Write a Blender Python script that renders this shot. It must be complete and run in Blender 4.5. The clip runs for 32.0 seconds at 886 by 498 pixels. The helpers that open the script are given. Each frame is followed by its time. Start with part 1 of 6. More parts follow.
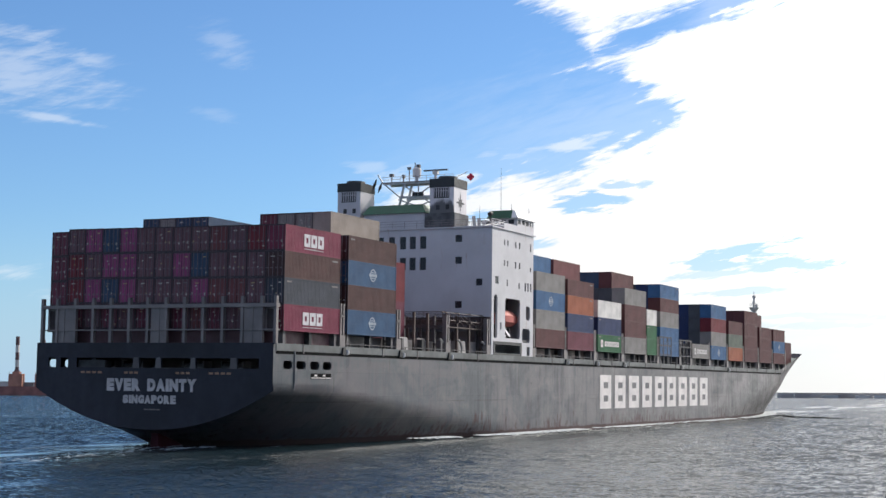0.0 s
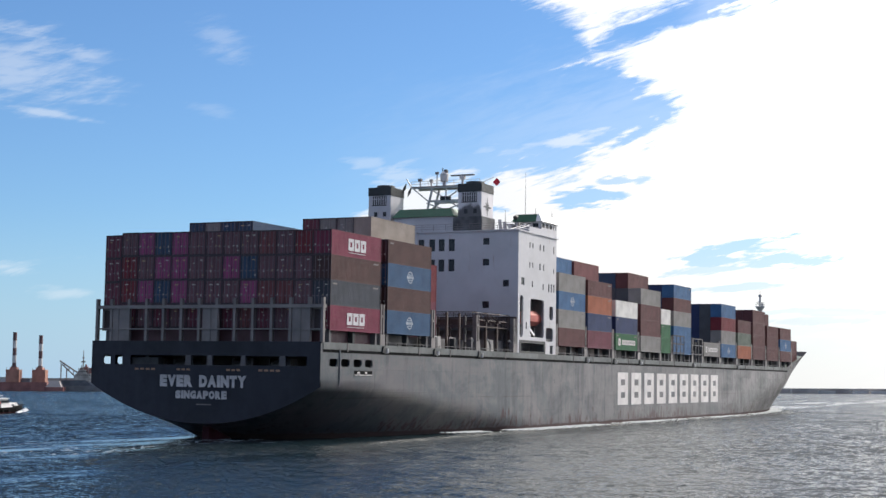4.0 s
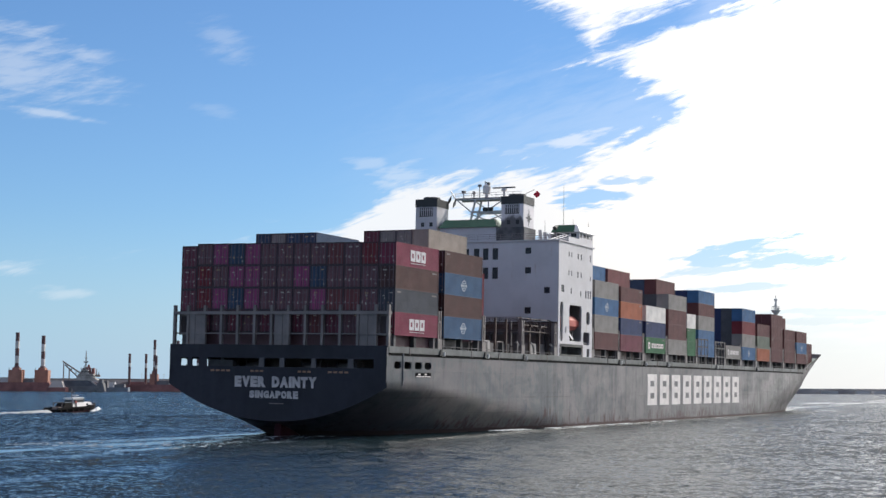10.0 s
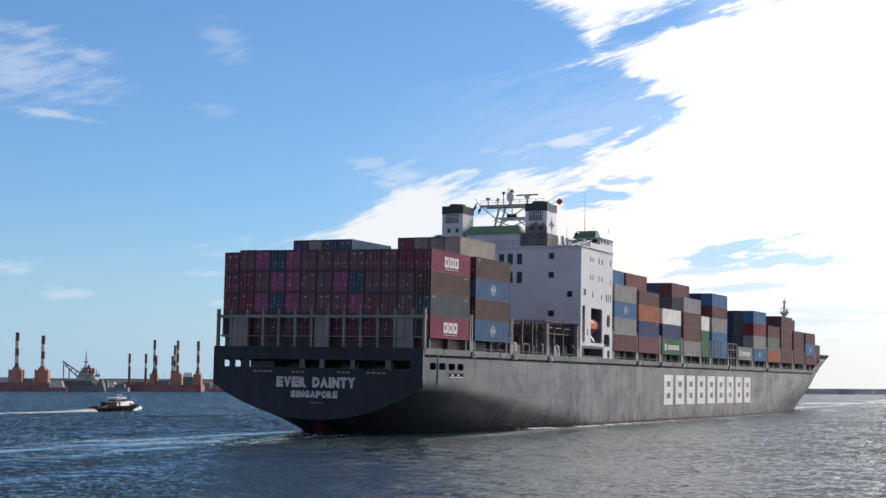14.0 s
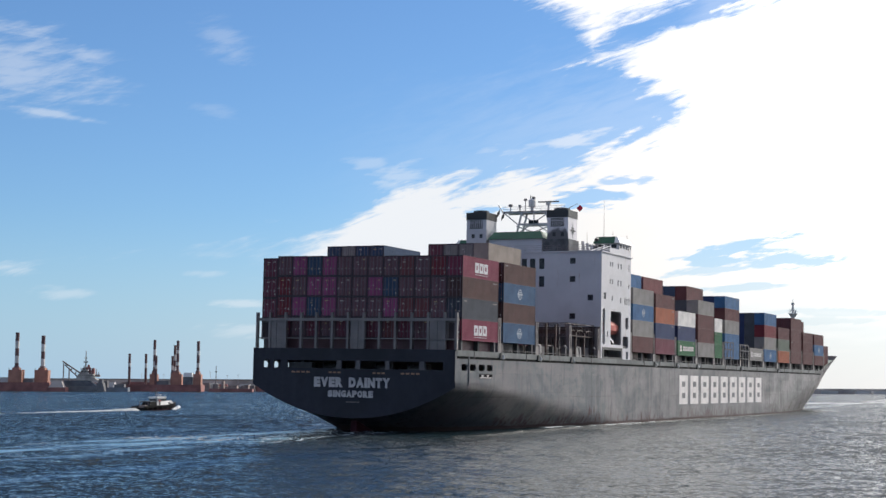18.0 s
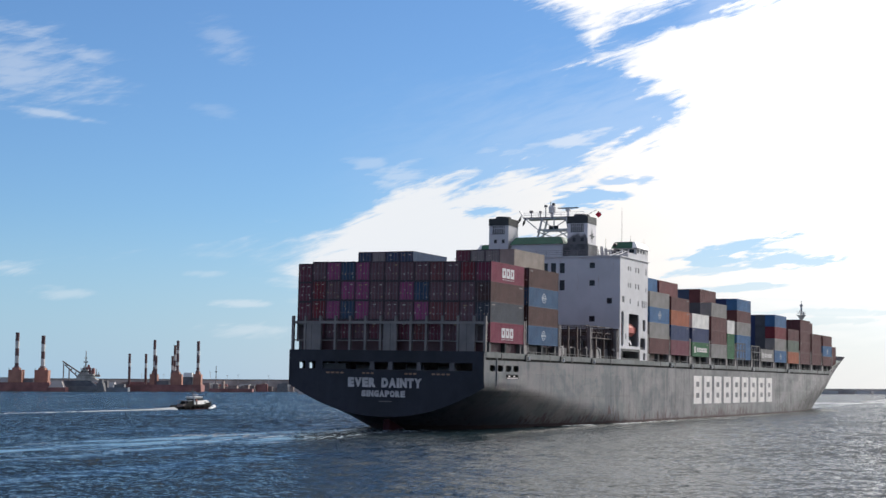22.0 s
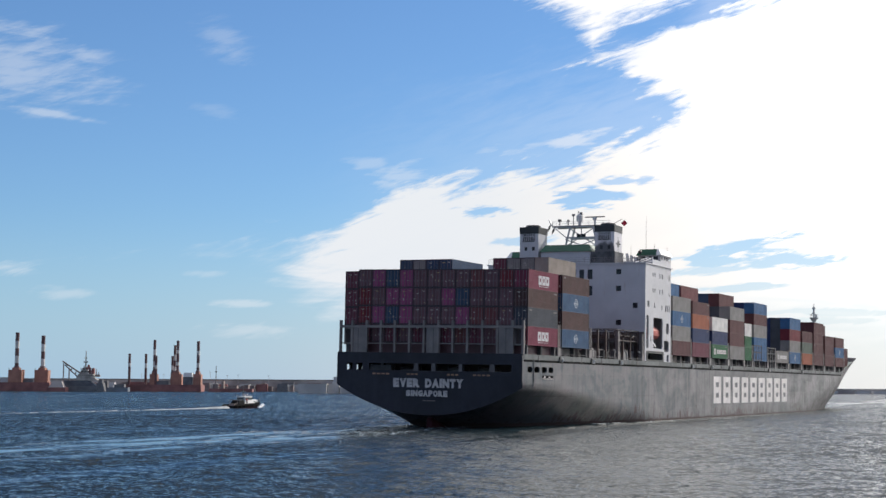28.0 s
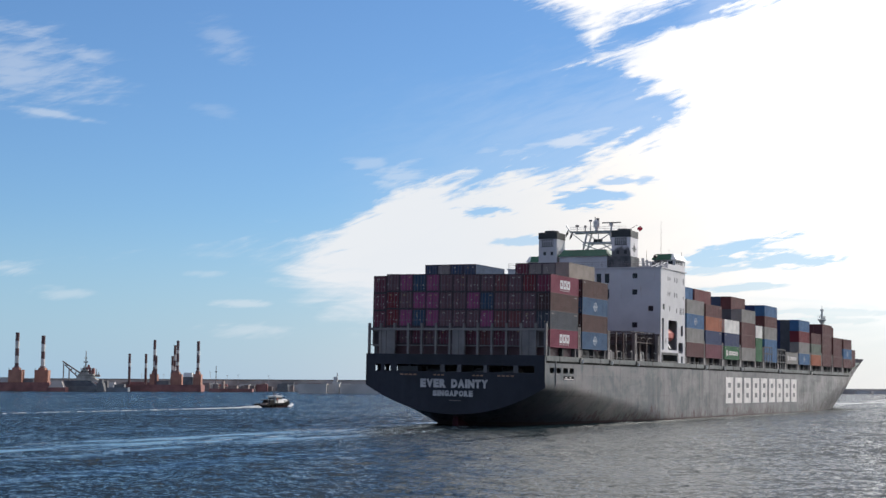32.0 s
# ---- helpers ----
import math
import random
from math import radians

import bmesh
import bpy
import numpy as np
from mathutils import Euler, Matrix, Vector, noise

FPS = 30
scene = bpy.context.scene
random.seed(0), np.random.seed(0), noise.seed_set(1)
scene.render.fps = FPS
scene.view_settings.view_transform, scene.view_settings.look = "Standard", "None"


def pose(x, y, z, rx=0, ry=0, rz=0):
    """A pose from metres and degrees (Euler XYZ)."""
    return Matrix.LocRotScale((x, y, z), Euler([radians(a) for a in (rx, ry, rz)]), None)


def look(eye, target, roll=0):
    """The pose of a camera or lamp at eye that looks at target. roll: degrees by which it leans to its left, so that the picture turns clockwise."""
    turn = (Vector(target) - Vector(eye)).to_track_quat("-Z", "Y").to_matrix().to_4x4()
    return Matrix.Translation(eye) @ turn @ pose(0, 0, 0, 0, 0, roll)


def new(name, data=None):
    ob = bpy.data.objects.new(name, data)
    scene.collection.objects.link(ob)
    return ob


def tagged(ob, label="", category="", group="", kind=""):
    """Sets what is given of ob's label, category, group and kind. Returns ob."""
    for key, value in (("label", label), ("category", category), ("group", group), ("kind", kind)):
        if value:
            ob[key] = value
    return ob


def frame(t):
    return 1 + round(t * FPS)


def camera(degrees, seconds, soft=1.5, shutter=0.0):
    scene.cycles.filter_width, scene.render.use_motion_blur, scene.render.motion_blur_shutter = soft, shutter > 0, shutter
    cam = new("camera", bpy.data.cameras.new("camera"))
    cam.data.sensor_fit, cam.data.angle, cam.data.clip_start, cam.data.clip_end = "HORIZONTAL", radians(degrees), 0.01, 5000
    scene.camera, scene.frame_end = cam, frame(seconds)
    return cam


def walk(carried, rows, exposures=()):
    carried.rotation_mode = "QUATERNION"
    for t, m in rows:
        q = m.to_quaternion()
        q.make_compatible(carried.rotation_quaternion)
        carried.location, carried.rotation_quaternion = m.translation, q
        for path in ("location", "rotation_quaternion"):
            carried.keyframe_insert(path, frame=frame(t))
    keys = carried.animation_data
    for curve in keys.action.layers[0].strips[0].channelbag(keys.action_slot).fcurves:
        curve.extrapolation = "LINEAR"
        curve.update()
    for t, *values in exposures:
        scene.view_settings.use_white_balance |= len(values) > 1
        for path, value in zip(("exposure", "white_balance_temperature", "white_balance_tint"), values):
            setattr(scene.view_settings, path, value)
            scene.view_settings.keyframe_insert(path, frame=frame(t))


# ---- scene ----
import functools

# The camera stands on a quay, 6.6 m over the water, and looks out along +y.
EYE = (0.0, 0.0, 6.63)
PITCH = 5.19      # degrees above the level
cam = camera(33.07, 32.0)


def aim(pan, tilt):
    """The camera's pose, panned to the left and tilted up by small angles in degrees."""
    a, b = radians(pan), radians(PITCH + tilt)
    ahead = Vector((-math.sin(a) * math.cos(b), math.cos(a) * math.cos(b), math.sin(b)))
    return look(EYE, Vector(EYE) + 100 * ahead, 0.305)


PATH = [
    (0.0, aim(0.013, 0.156)), (0.5, aim(-0.020, 0.156)), (1.0, aim(-0.052, 0.152)), (1.5, aim(-0.087, 0.130)),
    (2.0, aim(-0.119, 0.120)), (2.5, aim(-0.119, 0.055)), (3.0, aim(-0.119, 0.020)), (3.5, aim(-0.115, -0.008)),
    (5.5, aim(0.008, -0.008)), (6.5, aim(0.008, -0.006)), (7.0, aim(0.035, -0.036)), (7.5, aim(0.010, -0.006)),
    (9.0, aim(0.004, 0.0)), (16.0, aim(0.0, 0.0)), (32.0, aim(0.0, 0.0)),
]
walk(cam, PATH, exposures=[(0.0, 0.04), (6.0, 0.0), (13.0, -0.05), (19.0, -0.10), (28.0, -0.16), (32.0, -0.17)])

# ---- light ----
SUN_AZ, SUN_EL = 54.0, 36.0     # degrees to the right of +y, and above the horizon
SKY_STRENGTH = 0.108
SKY_TINT = (0.735, 0.97, 1.22)
sun_dir = Vector((math.sin(radians(SUN_AZ)) * math.cos(radians(SUN_EL)), math.cos(radians(SUN_AZ)) * math.cos(radians(SUN_EL)), math.sin(radians(SUN_EL))))
sun = new("sun", bpy.data.lights.new("sun", "SUN"))
sun.data.energy, sun.data.angle, sun.data.color = 4.3, radians(0.6), (1.0, 0.95, 0.87)
sun.matrix_world = look(sun_dir * 500, (0, 0, 0))
scene.view_settings.exposure = 0.0


class Nodes:
    """A short way to write node trees."""

    def __init__(self, tree):
        self.tree = tree
        tree.nodes.clear()

    def add(self, kind, _out=0, **values):
        n = self.tree.nodes.new(kind)
        for key, v in values.items():
            if key.startswith("i_"):
                self.put(n.inputs[key[2:].replace("_", " ")], v)
            elif key[0] == "n" and key[1:].isdigit():
                self.put(n.inputs[int(key[1:])], v)
            elif key == "operation":
                n.operation = v
            elif key == "use_clamp":
                n.use_clamp = v
            elif key == "interpolation_type":
                n.interpolation_type = v
            elif key == "feature":
                n.feature = v
            elif key == "distance":
                n.distance = v
        return n.outputs[_out]

    def put(self, socket, v):
        if isinstance(v, bpy.types.NodeSocket):
            self.tree.links.new(v, socket)
        else:
            socket.default_value = v

    def math(self, op, a, b=0.0, clamp=False):
        return self.add("ShaderNodeMath", operation=op, use_clamp=clamp, n0=a, n1=b)

    def ramp(self, v, lo, hi, a=0.0, b=1.0):
        return self.add("ShaderNodeMapRange", interpolation_type="SMOOTHSTEP", n0=v, n1=lo, n2=hi, n3=a, n4=b)

    def mix(self, f, a, b):
        n = self.tree.nodes.new("ShaderNodeMix")
        n.data_type = "RGBA"
        self.put(n.inputs[0], f), self.put(n.inputs[6], a), self.put(n.inputs[7], b)
        return n.outputs[2]

    def noise(self, vec, scale, detail=4.0, rough=0.55, distortion=0.0):
        return self.add("ShaderNodeTexNoise", i_Vector=vec, i_Scale=scale, i_Detail=detail, i_Roughness=rough, i_Distortion=distortion)

    def scaled(self, vec, s, loc=(0, 0, 0), rot=(0, 0, 0)):
        return self.add("ShaderNodeMapping", i_Vector=vec, i_Scale=s, i_Location=loc, i_Rotation=rot)


def rgb(r, g, b):
    return (r, g, b, 1.0)


def make_sky():
    w = bpy.data.worlds.new("sky")
    scene.world = w
    w.use_nodes = True
    n = Nodes(w.node_tree)
    t = n.tree.nodes.new("ShaderNodeTexSky")
    t.sky_type, t.sun_disc, t.sun_elevation, t.sun_rotation = "NISHITA", False, radians(SUN_EL), radians(SUN_AZ)
    t.air_density, t.dust_density, t.ozone_density = 1.0, 0.3, 3.0
    sky = n.add("ShaderNodeMix", 2)
    sky.node.data_type, sky.node.blend_type = "RGBA", "MULTIPLY"
    sky.node.inputs[0].default_value = 1.0
    n.put(sky.node.inputs[6], t.outputs[0])
    sky.node.inputs[7].default_value = rgb(*SKY_TINT)
    d = n.add("ShaderNodeTexCoord")
    sep = n.tree.nodes.new("ShaderNodeSeparateXYZ")
    n.put(sep.inputs[0], d)
    az = n.math("ARCTAN2", sep.outputs[0], sep.outputs[1])
    el = n.math("ARCSINE", sep.outputs[2])
    flat = n.add("ShaderNodeCombineXYZ", n0=az, n1=el, n2=0.0)
    # wisps drawn out along the bank's slope, in three sizes, and level ones low down
    leaning = n.scaled(flat, (1, 1, 1), rot=(0, 0, -0.30))
    wisp = n.noise(n.scaled(leaning, (13, 62, 1)), 1.0, 8.0, 0.62, 0.5)
    puff = n.noise(n.scaled(leaning, (34, 170, 1), loc=(3, 1, 0)), 1.0, 6.0, 0.62, 0.4)
    level = n.noise(n.scaled(flat, (16, 120, 1), loc=(1, 7, 0)), 1.0, 6.0, 0.6, 0.5)
    lump = n.noise(n.scaled(flat, (26, 40, 1), loc=(8, 2, 0)), 1.0, 4.0, 0.55)

    def around(v, k):
        return n.math("MULTIPLY", n.math("SUBTRACT", v, 0.5), k)

    def add(*terms):
        return functools.reduce(lambda p, q: n.math("ADD", p, q), terms)

    ragged = add(around(wisp, 0.055), around(puff, 0.050), around(lump, 0.018))

    def outline(points):
        """A height over the bearing, straight from point to point."""
        h = points[0][1]
        for (a0, h0), (a1, h1) in zip(points, points[1:]):
            h = n.math("ADD", n.add("ShaderNodeMapRange", n0=az, n1=a0, n2=a1, n3=0.0, n4=h1 - h0), h)
        return h

    def blot(a, e, wa, we, slope=0.0):
        """How near a direction lies to the middle of a cloud, 1 there and 0 at its rim."""
        p = n.math("DIVIDE", n.math("SUBTRACT", az, a), wa)
        q = n.math("DIVIDE", n.math("SUBTRACT", n.math("SUBTRACT", el, e), n.math("MULTIPLY", n.math("SUBTRACT", az, a), slope)), we)
        return n.math("SUBTRACT", 1.0, n.math("SQRT", n.math("ADD", n.math("MULTIPLY", p, p), n.math("MULTIPLY", q, q))), clamp=True)

    # a bank of cloud under a rising edge, drawn to a point on its near side
    upper = outline([(-0.171, 0.0775), (-0.137, 0.0868), (-0.108, 0.0955), (-0.085, 0.1023), (-0.063, 0.1139), (-0.032, 0.1286), (0.006, 0.1345), (0.044, 0.1440), (0.082, 0.1495),
                     (0.105, 0.1580), (0.139, 0.1687), (0.158, 0.1790), (0.172, 0.210), (0.180, 0.2415), (0.214, 0.2508), (0.294, 0.2787), (0.5, 0.60), (0.7, 0.78)])
    lower = outline([(-0.160, 0.0950), (-0.137, 0.0860), (-0.107, 0.0741), (-0.085, 0.0544), (-0.054, 0.0395), (-0.024, 0.0152), (0.02, -0.05)])
    thin = n.ramp(az, -0.02, -0.13)
    bank = n.ramp(add(n.math("SUBTRACT", upper, el), ragged, n.math("MULTIPLY", thin, around(wisp, 0.05))), -0.007, n.ramp(thin, 0.0, 1.0, 0.012, 0.034))
    bank = n.math("MULTIPLY", bank, n.ramp(add(n.math("SUBTRACT", el, lower), around(level, 0.06), around(wisp, 0.04)), -0.014, 0.030))
    bank = n.math("MULTIPLY", bank, n.ramp(n.math("ADD", el, around(level, 0.05)), 0.02, 0.075, 0.42, 1.0))
    bank = n.math("MULTIPLY", bank, n.ramp(n.math("ADD", az, n.math("MULTIPLY", ragged, 3.0)), 1.25, 0.75))
    # a feathered tongue of it under the blue wedge, and the loose cloud over the wedge
    over = outline([(0.076, 0.2121), (0.105, 0.2191), (0.139, 0.2317), (0.177, 0.2415), (0.214, 0.2508), (0.294, 0.2787)])
    under = outline([(0.070, 0.2150), (0.076, 0.2113), (0.101, 0.2070), (0.120, 0.2000), (0.139, 0.1880), (0.158, 0.1730), (0.180, 0.1550)])
    tongue = n.math("MULTIPLY", n.ramp(add(n.math("SUBTRACT", over, el), around(puff, 0.018)), -0.002, 0.005),
                    n.ramp(add(n.math("SUBTRACT", el, under), around(wisp, 0.07), around(puff, 0.07)), -0.003, 0.022))
    tongue = n.math("MULTIPLY", tongue, n.ramp(n.math("ADD", az, around(lump, 0.05)), 0.070, 0.088))
    tongue = n.math("MULTIPLY", tongue, n.math("ADD", n.ramp(n.math("ADD", az, around(wisp, 0.1)), 0.10, 0.19, 0.78, 1.0), 0.0))
    crest = outline([(0.0, 0.9), (0.030, 0.285), (0.044, 0.2634), (0.053, 0.2560), (0.082, 0.2453), (0.101, 0.2266), (0.117, 0.2348), (0.139, 0.2441), (0.170, 0.2552), (0.21, 0.275), (0.4, 1.6)])
    crest = n.ramp(add(n.math("SUBTRACT", el, crest), around(puff, 0.05), around(wisp, 0.03)), -0.006, 0.016, 0.0, 0.92)
    bank = n.math("MAXIMUM", bank, tongue)
    # more of it overhead on the sun's side, added out of view to whiten the water
    above = n.math("MULTIPLY", n.ramp(n.math("ADD", el, ragged), 0.27, 0.36), n.ramp(n.math("ADD", el, ragged), 1.15, 0.75))
    above = n.math("MULTIPLY", above, n.math("MULTIPLY", n.ramp(n.math("ADD", az, n.math("MULTIPLY", ragged, 2.0)), 0.20, 0.40), n.ramp(az, 1.3, 0.8)))
    # blue gaps in it, drawn out sideways
    gap = 0.0
    for a, e, wa, we, sl, k in ((0.026, 0.1153, 0.027, 0.0065, 0.03, 0.8), (0.097, 0.1242, 0.036, 0.0105, 0.0, 0.8), (0.124, 0.1360, 0.024, 0.0055, 0.0, 0.6), (0.192, 0.0903, 0.060, 0.0070, 0.22, 0.75),
                                (0.221, 0.0833, 0.055, 0.0085, -0.03, 0.7), (0.181, 0.0822, 0.032, 0.0065, 0.0, 0.75), (0.193, 0.0643, 0.042, 0.0040, 0.05, 0.6), (0.172, 0.0756, 0.042, 0.0045, 0.1, 0.6),
                                (0.262, 0.0483, 0.075, 0.0040, 0.0, 0.4), (0.229, 0.0419, 0.08, 0.0040, 0.0, 0.4), (0.055, 0.0968, 0.028, 0.0055, 0.1, 0.6)):
        near = blot(a, e, wa, we, sl)
        one = n.ramp(add(near, around(puff, 2.2), around(level, 2.4)), 0.14, 0.58, 0.0, 1.1 * k)
        gap = n.math("MAXIMUM", gap, n.math("MULTIPLY", one, n.ramp(near, 0.0, 0.3)))
    bank = n.math("MULTIPLY", bank, n.math("SUBTRACT", 1.0, gap, clamp=True))
    # loose clouds, each a wispy patch
    loose = 0.0
    for a, e, wa, we, sl, k in ((-0.280, 0.2024, 0.085, 0.040, -0.15, 0.42), (-0.234, 0.2113, 0.034, 0.008, -0.05, 0.42), (-0.260, 0.1739, 0.050, 0.0042, -0.13, 0.50), (-0.149, 0.2269, 0.034, 0.019, -0.25, 0.24),
                                (-0.154, 0.1805, 0.030, 0.009, -0.2, 0.15), (-0.286, 0.0742, 0.034, 0.0095, 0.0, 0.5), (-0.248, 0.0582, 0.034, 0.0065, 0.0, 0.38), (-0.135, 0.0527, 0.026, 0.0048, 0.0, 0.5),
                                (-0.156, 0.0722, 0.022, 0.004, 0.0, 0.28), (-0.125, 0.0352, 0.050, 0.0080, 0.0, 0.4), (-0.051, 0.1480, 0.024, 0.0070, 0.0, 0.36), (-0.027, 0.1392, 0.038, 0.0150, 0.15, 0.5),
                                (0.029, 0.1572, 0.030, 0.0062, 0.1, 0.4), (0.055, 0.1583, 0.044, 0.0068, 0.18, 0.45), (0.086, 0.1626, 0.044, 0.0090, 0.25, 0.7)):
        near = blot(a, e, wa, we, sl)
        m = n.ramp(add(near, around(puff, 1.7), around(level, 1.5)), 0.20, 1.05, 0.0, 0.78 * k)
        loose = n.math("MAXIMUM", n.math("MULTIPLY", m, n.ramp(near, 0.0, 0.3)), loose)
    # clouds outside the view, added as fill light for the shaded faces
    far = n.math("MULTIPLY", n.ramp(n.noise(n.scaled(flat, (3, 9, 1), loc=(5.3, 2.2, 0)), 1.0, 8.0, 0.65, 0.9), 0.40, 0.64), n.ramp(n.math("ABSOLUTE", az), 0.35, 0.7))
    # thin brightening ahead of the bank's edge
    veil = n.math("MULTIPLY", n.ramp(add(n.math("SUBTRACT", upper, el), n.math("MULTIPLY", ragged, 1.5)), -0.085, 0.0, 0.0, 0.17), n.ramp(az, -0.12, 0.08))
    bank = n.math("MAXIMUM", bank, veil)
    cover = n.math("MAXIMUM", n.math("MAXIMUM", n.math("MAXIMUM", bank, n.math("MULTIPLY", above, 0.85)), n.math("MAXIMUM", loose, crest)), n.math("MULTIPLY", far, 0.72))
    glow = n.ramp(n.math("ADD", az, n.math("MULTIPLY", el, 0.8)), 0.1, 0.86, 0.0, 1.0)
    shade = n.ramp(wisp, 0.25, 0.6, 0.90, 1.0)
    white = n.mix(glow, n.mix(n.ramp(az, 0.0, 0.14), rgb(8.6, 8.9, 9.3), rgb(9.6, 9.3, 9.0)), rgb(23.0, 22.4, 21.8))
    cloud = n.mix(shade, rgb(7.4, 8.0, 8.8), white)
    haze = n.mix(n.ramp(el, -0.02, 0.12, 0.80, 0.0), n.mix(n.ramp(el, 0.27, 0.75, 0.0, 0.3), sky, rgb(0, 0, 0)), n.mix(n.ramp(az, -0.3, 0.3), rgb(3.8, 5.7, 8.0), rgb(7.7, 7.7, 8.0)))
    # a deeper blue overhead
    sky = n.mix(n.ramp(el, 0.27, 0.75, 0.0, 0.3), sky, rgb(0, 0, 0))
    haze = n.mix(n.ramp(n.math("ABSOLUTE", az), 0.5, 1.6, 0.0, 0.75), haze, sky)
    # the unseen clouds behind the camera are tinted to colour the shaded faces
    cloud = n.mix(n.ramp(n.math("ABSOLUTE", az), 1.2, 2.2), cloud, rgb(6.4, 6.5, 7.9))
    out = n.mix(cover, haze, cloud)
    bg = n.add("ShaderNodeBackground", i_Color=out, i_Strength=SKY_STRENGTH)
    n.put(n.tree.nodes.new("ShaderNodeOutputWorld").inputs[0], bg)


make_sky()


# ---- materials ----
def material(name, color, rough=0.5, metal=0.0, vary=0.12, size=1.5, bump=0.02, streak=0.0, stain=(0.12, 0.07, 0.04), stain_amount=0.0, stretch=(1, 1, 0.12), shine=0.5):
    """Paint or another plain surface: broad blotches, fine grain, and stains that run downwards."""
    m = bpy.data.materials.new(name)
    m.use_nodes = True
    n = Nodes(m.node_tree)
    pos = n.add("ShaderNodeTexCoord", 3)
    broad = n.noise(pos, 0.35 / size, 4.0)
    fine = n.noise(pos, 3.2 / size, 5.0, 0.65)
    c = rgb(*color)
    dark = rgb(*[v * (1 - vary * 1.6) for v in color])
    light = rgb(*[min(1, v * (1 + vary)) for v in color])
    base = n.mix(n.ramp(broad, 0.3, 0.7), dark, light)
    base = n.mix(n.math("MULTIPLY", n.ramp(fine, 0.35, 0.75), 0.35), base, c)
    if streak:
        runs = n.noise(n.scaled(pos, stretch), 1.6 / size, 5.0, 0.6)
        base = n.mix(n.math("MULTIPLY", n.ramp(runs, 0.5, 0.72), streak), base, rgb(*[min(1, v * 1.45 + 0.01) for v in color]))
    if stain_amount:
        spots = n.noise(n.scaled(pos, stretch, loc=(7, 3, 0)), 2.4 / size, 6.0, 0.7)
        base = n.mix(n.math("MULTIPLY", n.ramp(spots, 0.60, 0.74), stain_amount), base, rgb(*stain))
    bsdf = n.add("ShaderNodeBsdfPrincipled", i_Base_Color=base, i_Metallic=metal,
                 i_Roughness=n.ramp(fine, 0.3, 0.7, max(0.03, rough - 0.1), min(1, rough + 0.12)))
    bsdf.node.inputs["Specular IOR Level"].default_value = shine
    if bump:
        node = n.tree.nodes.new("ShaderNodeBump")
        node.inputs["Strength"].default_value = 0.4
        node.inputs["Distance"].default_value = bump
        n.put(node.inputs["Height"], fine)
        n.put(bsdf.node.inputs["Normal"], node.outputs[0])
    n.put(n.tree.nodes.new("ShaderNodeOutputMaterial").inputs[0], bsdf)
    return m


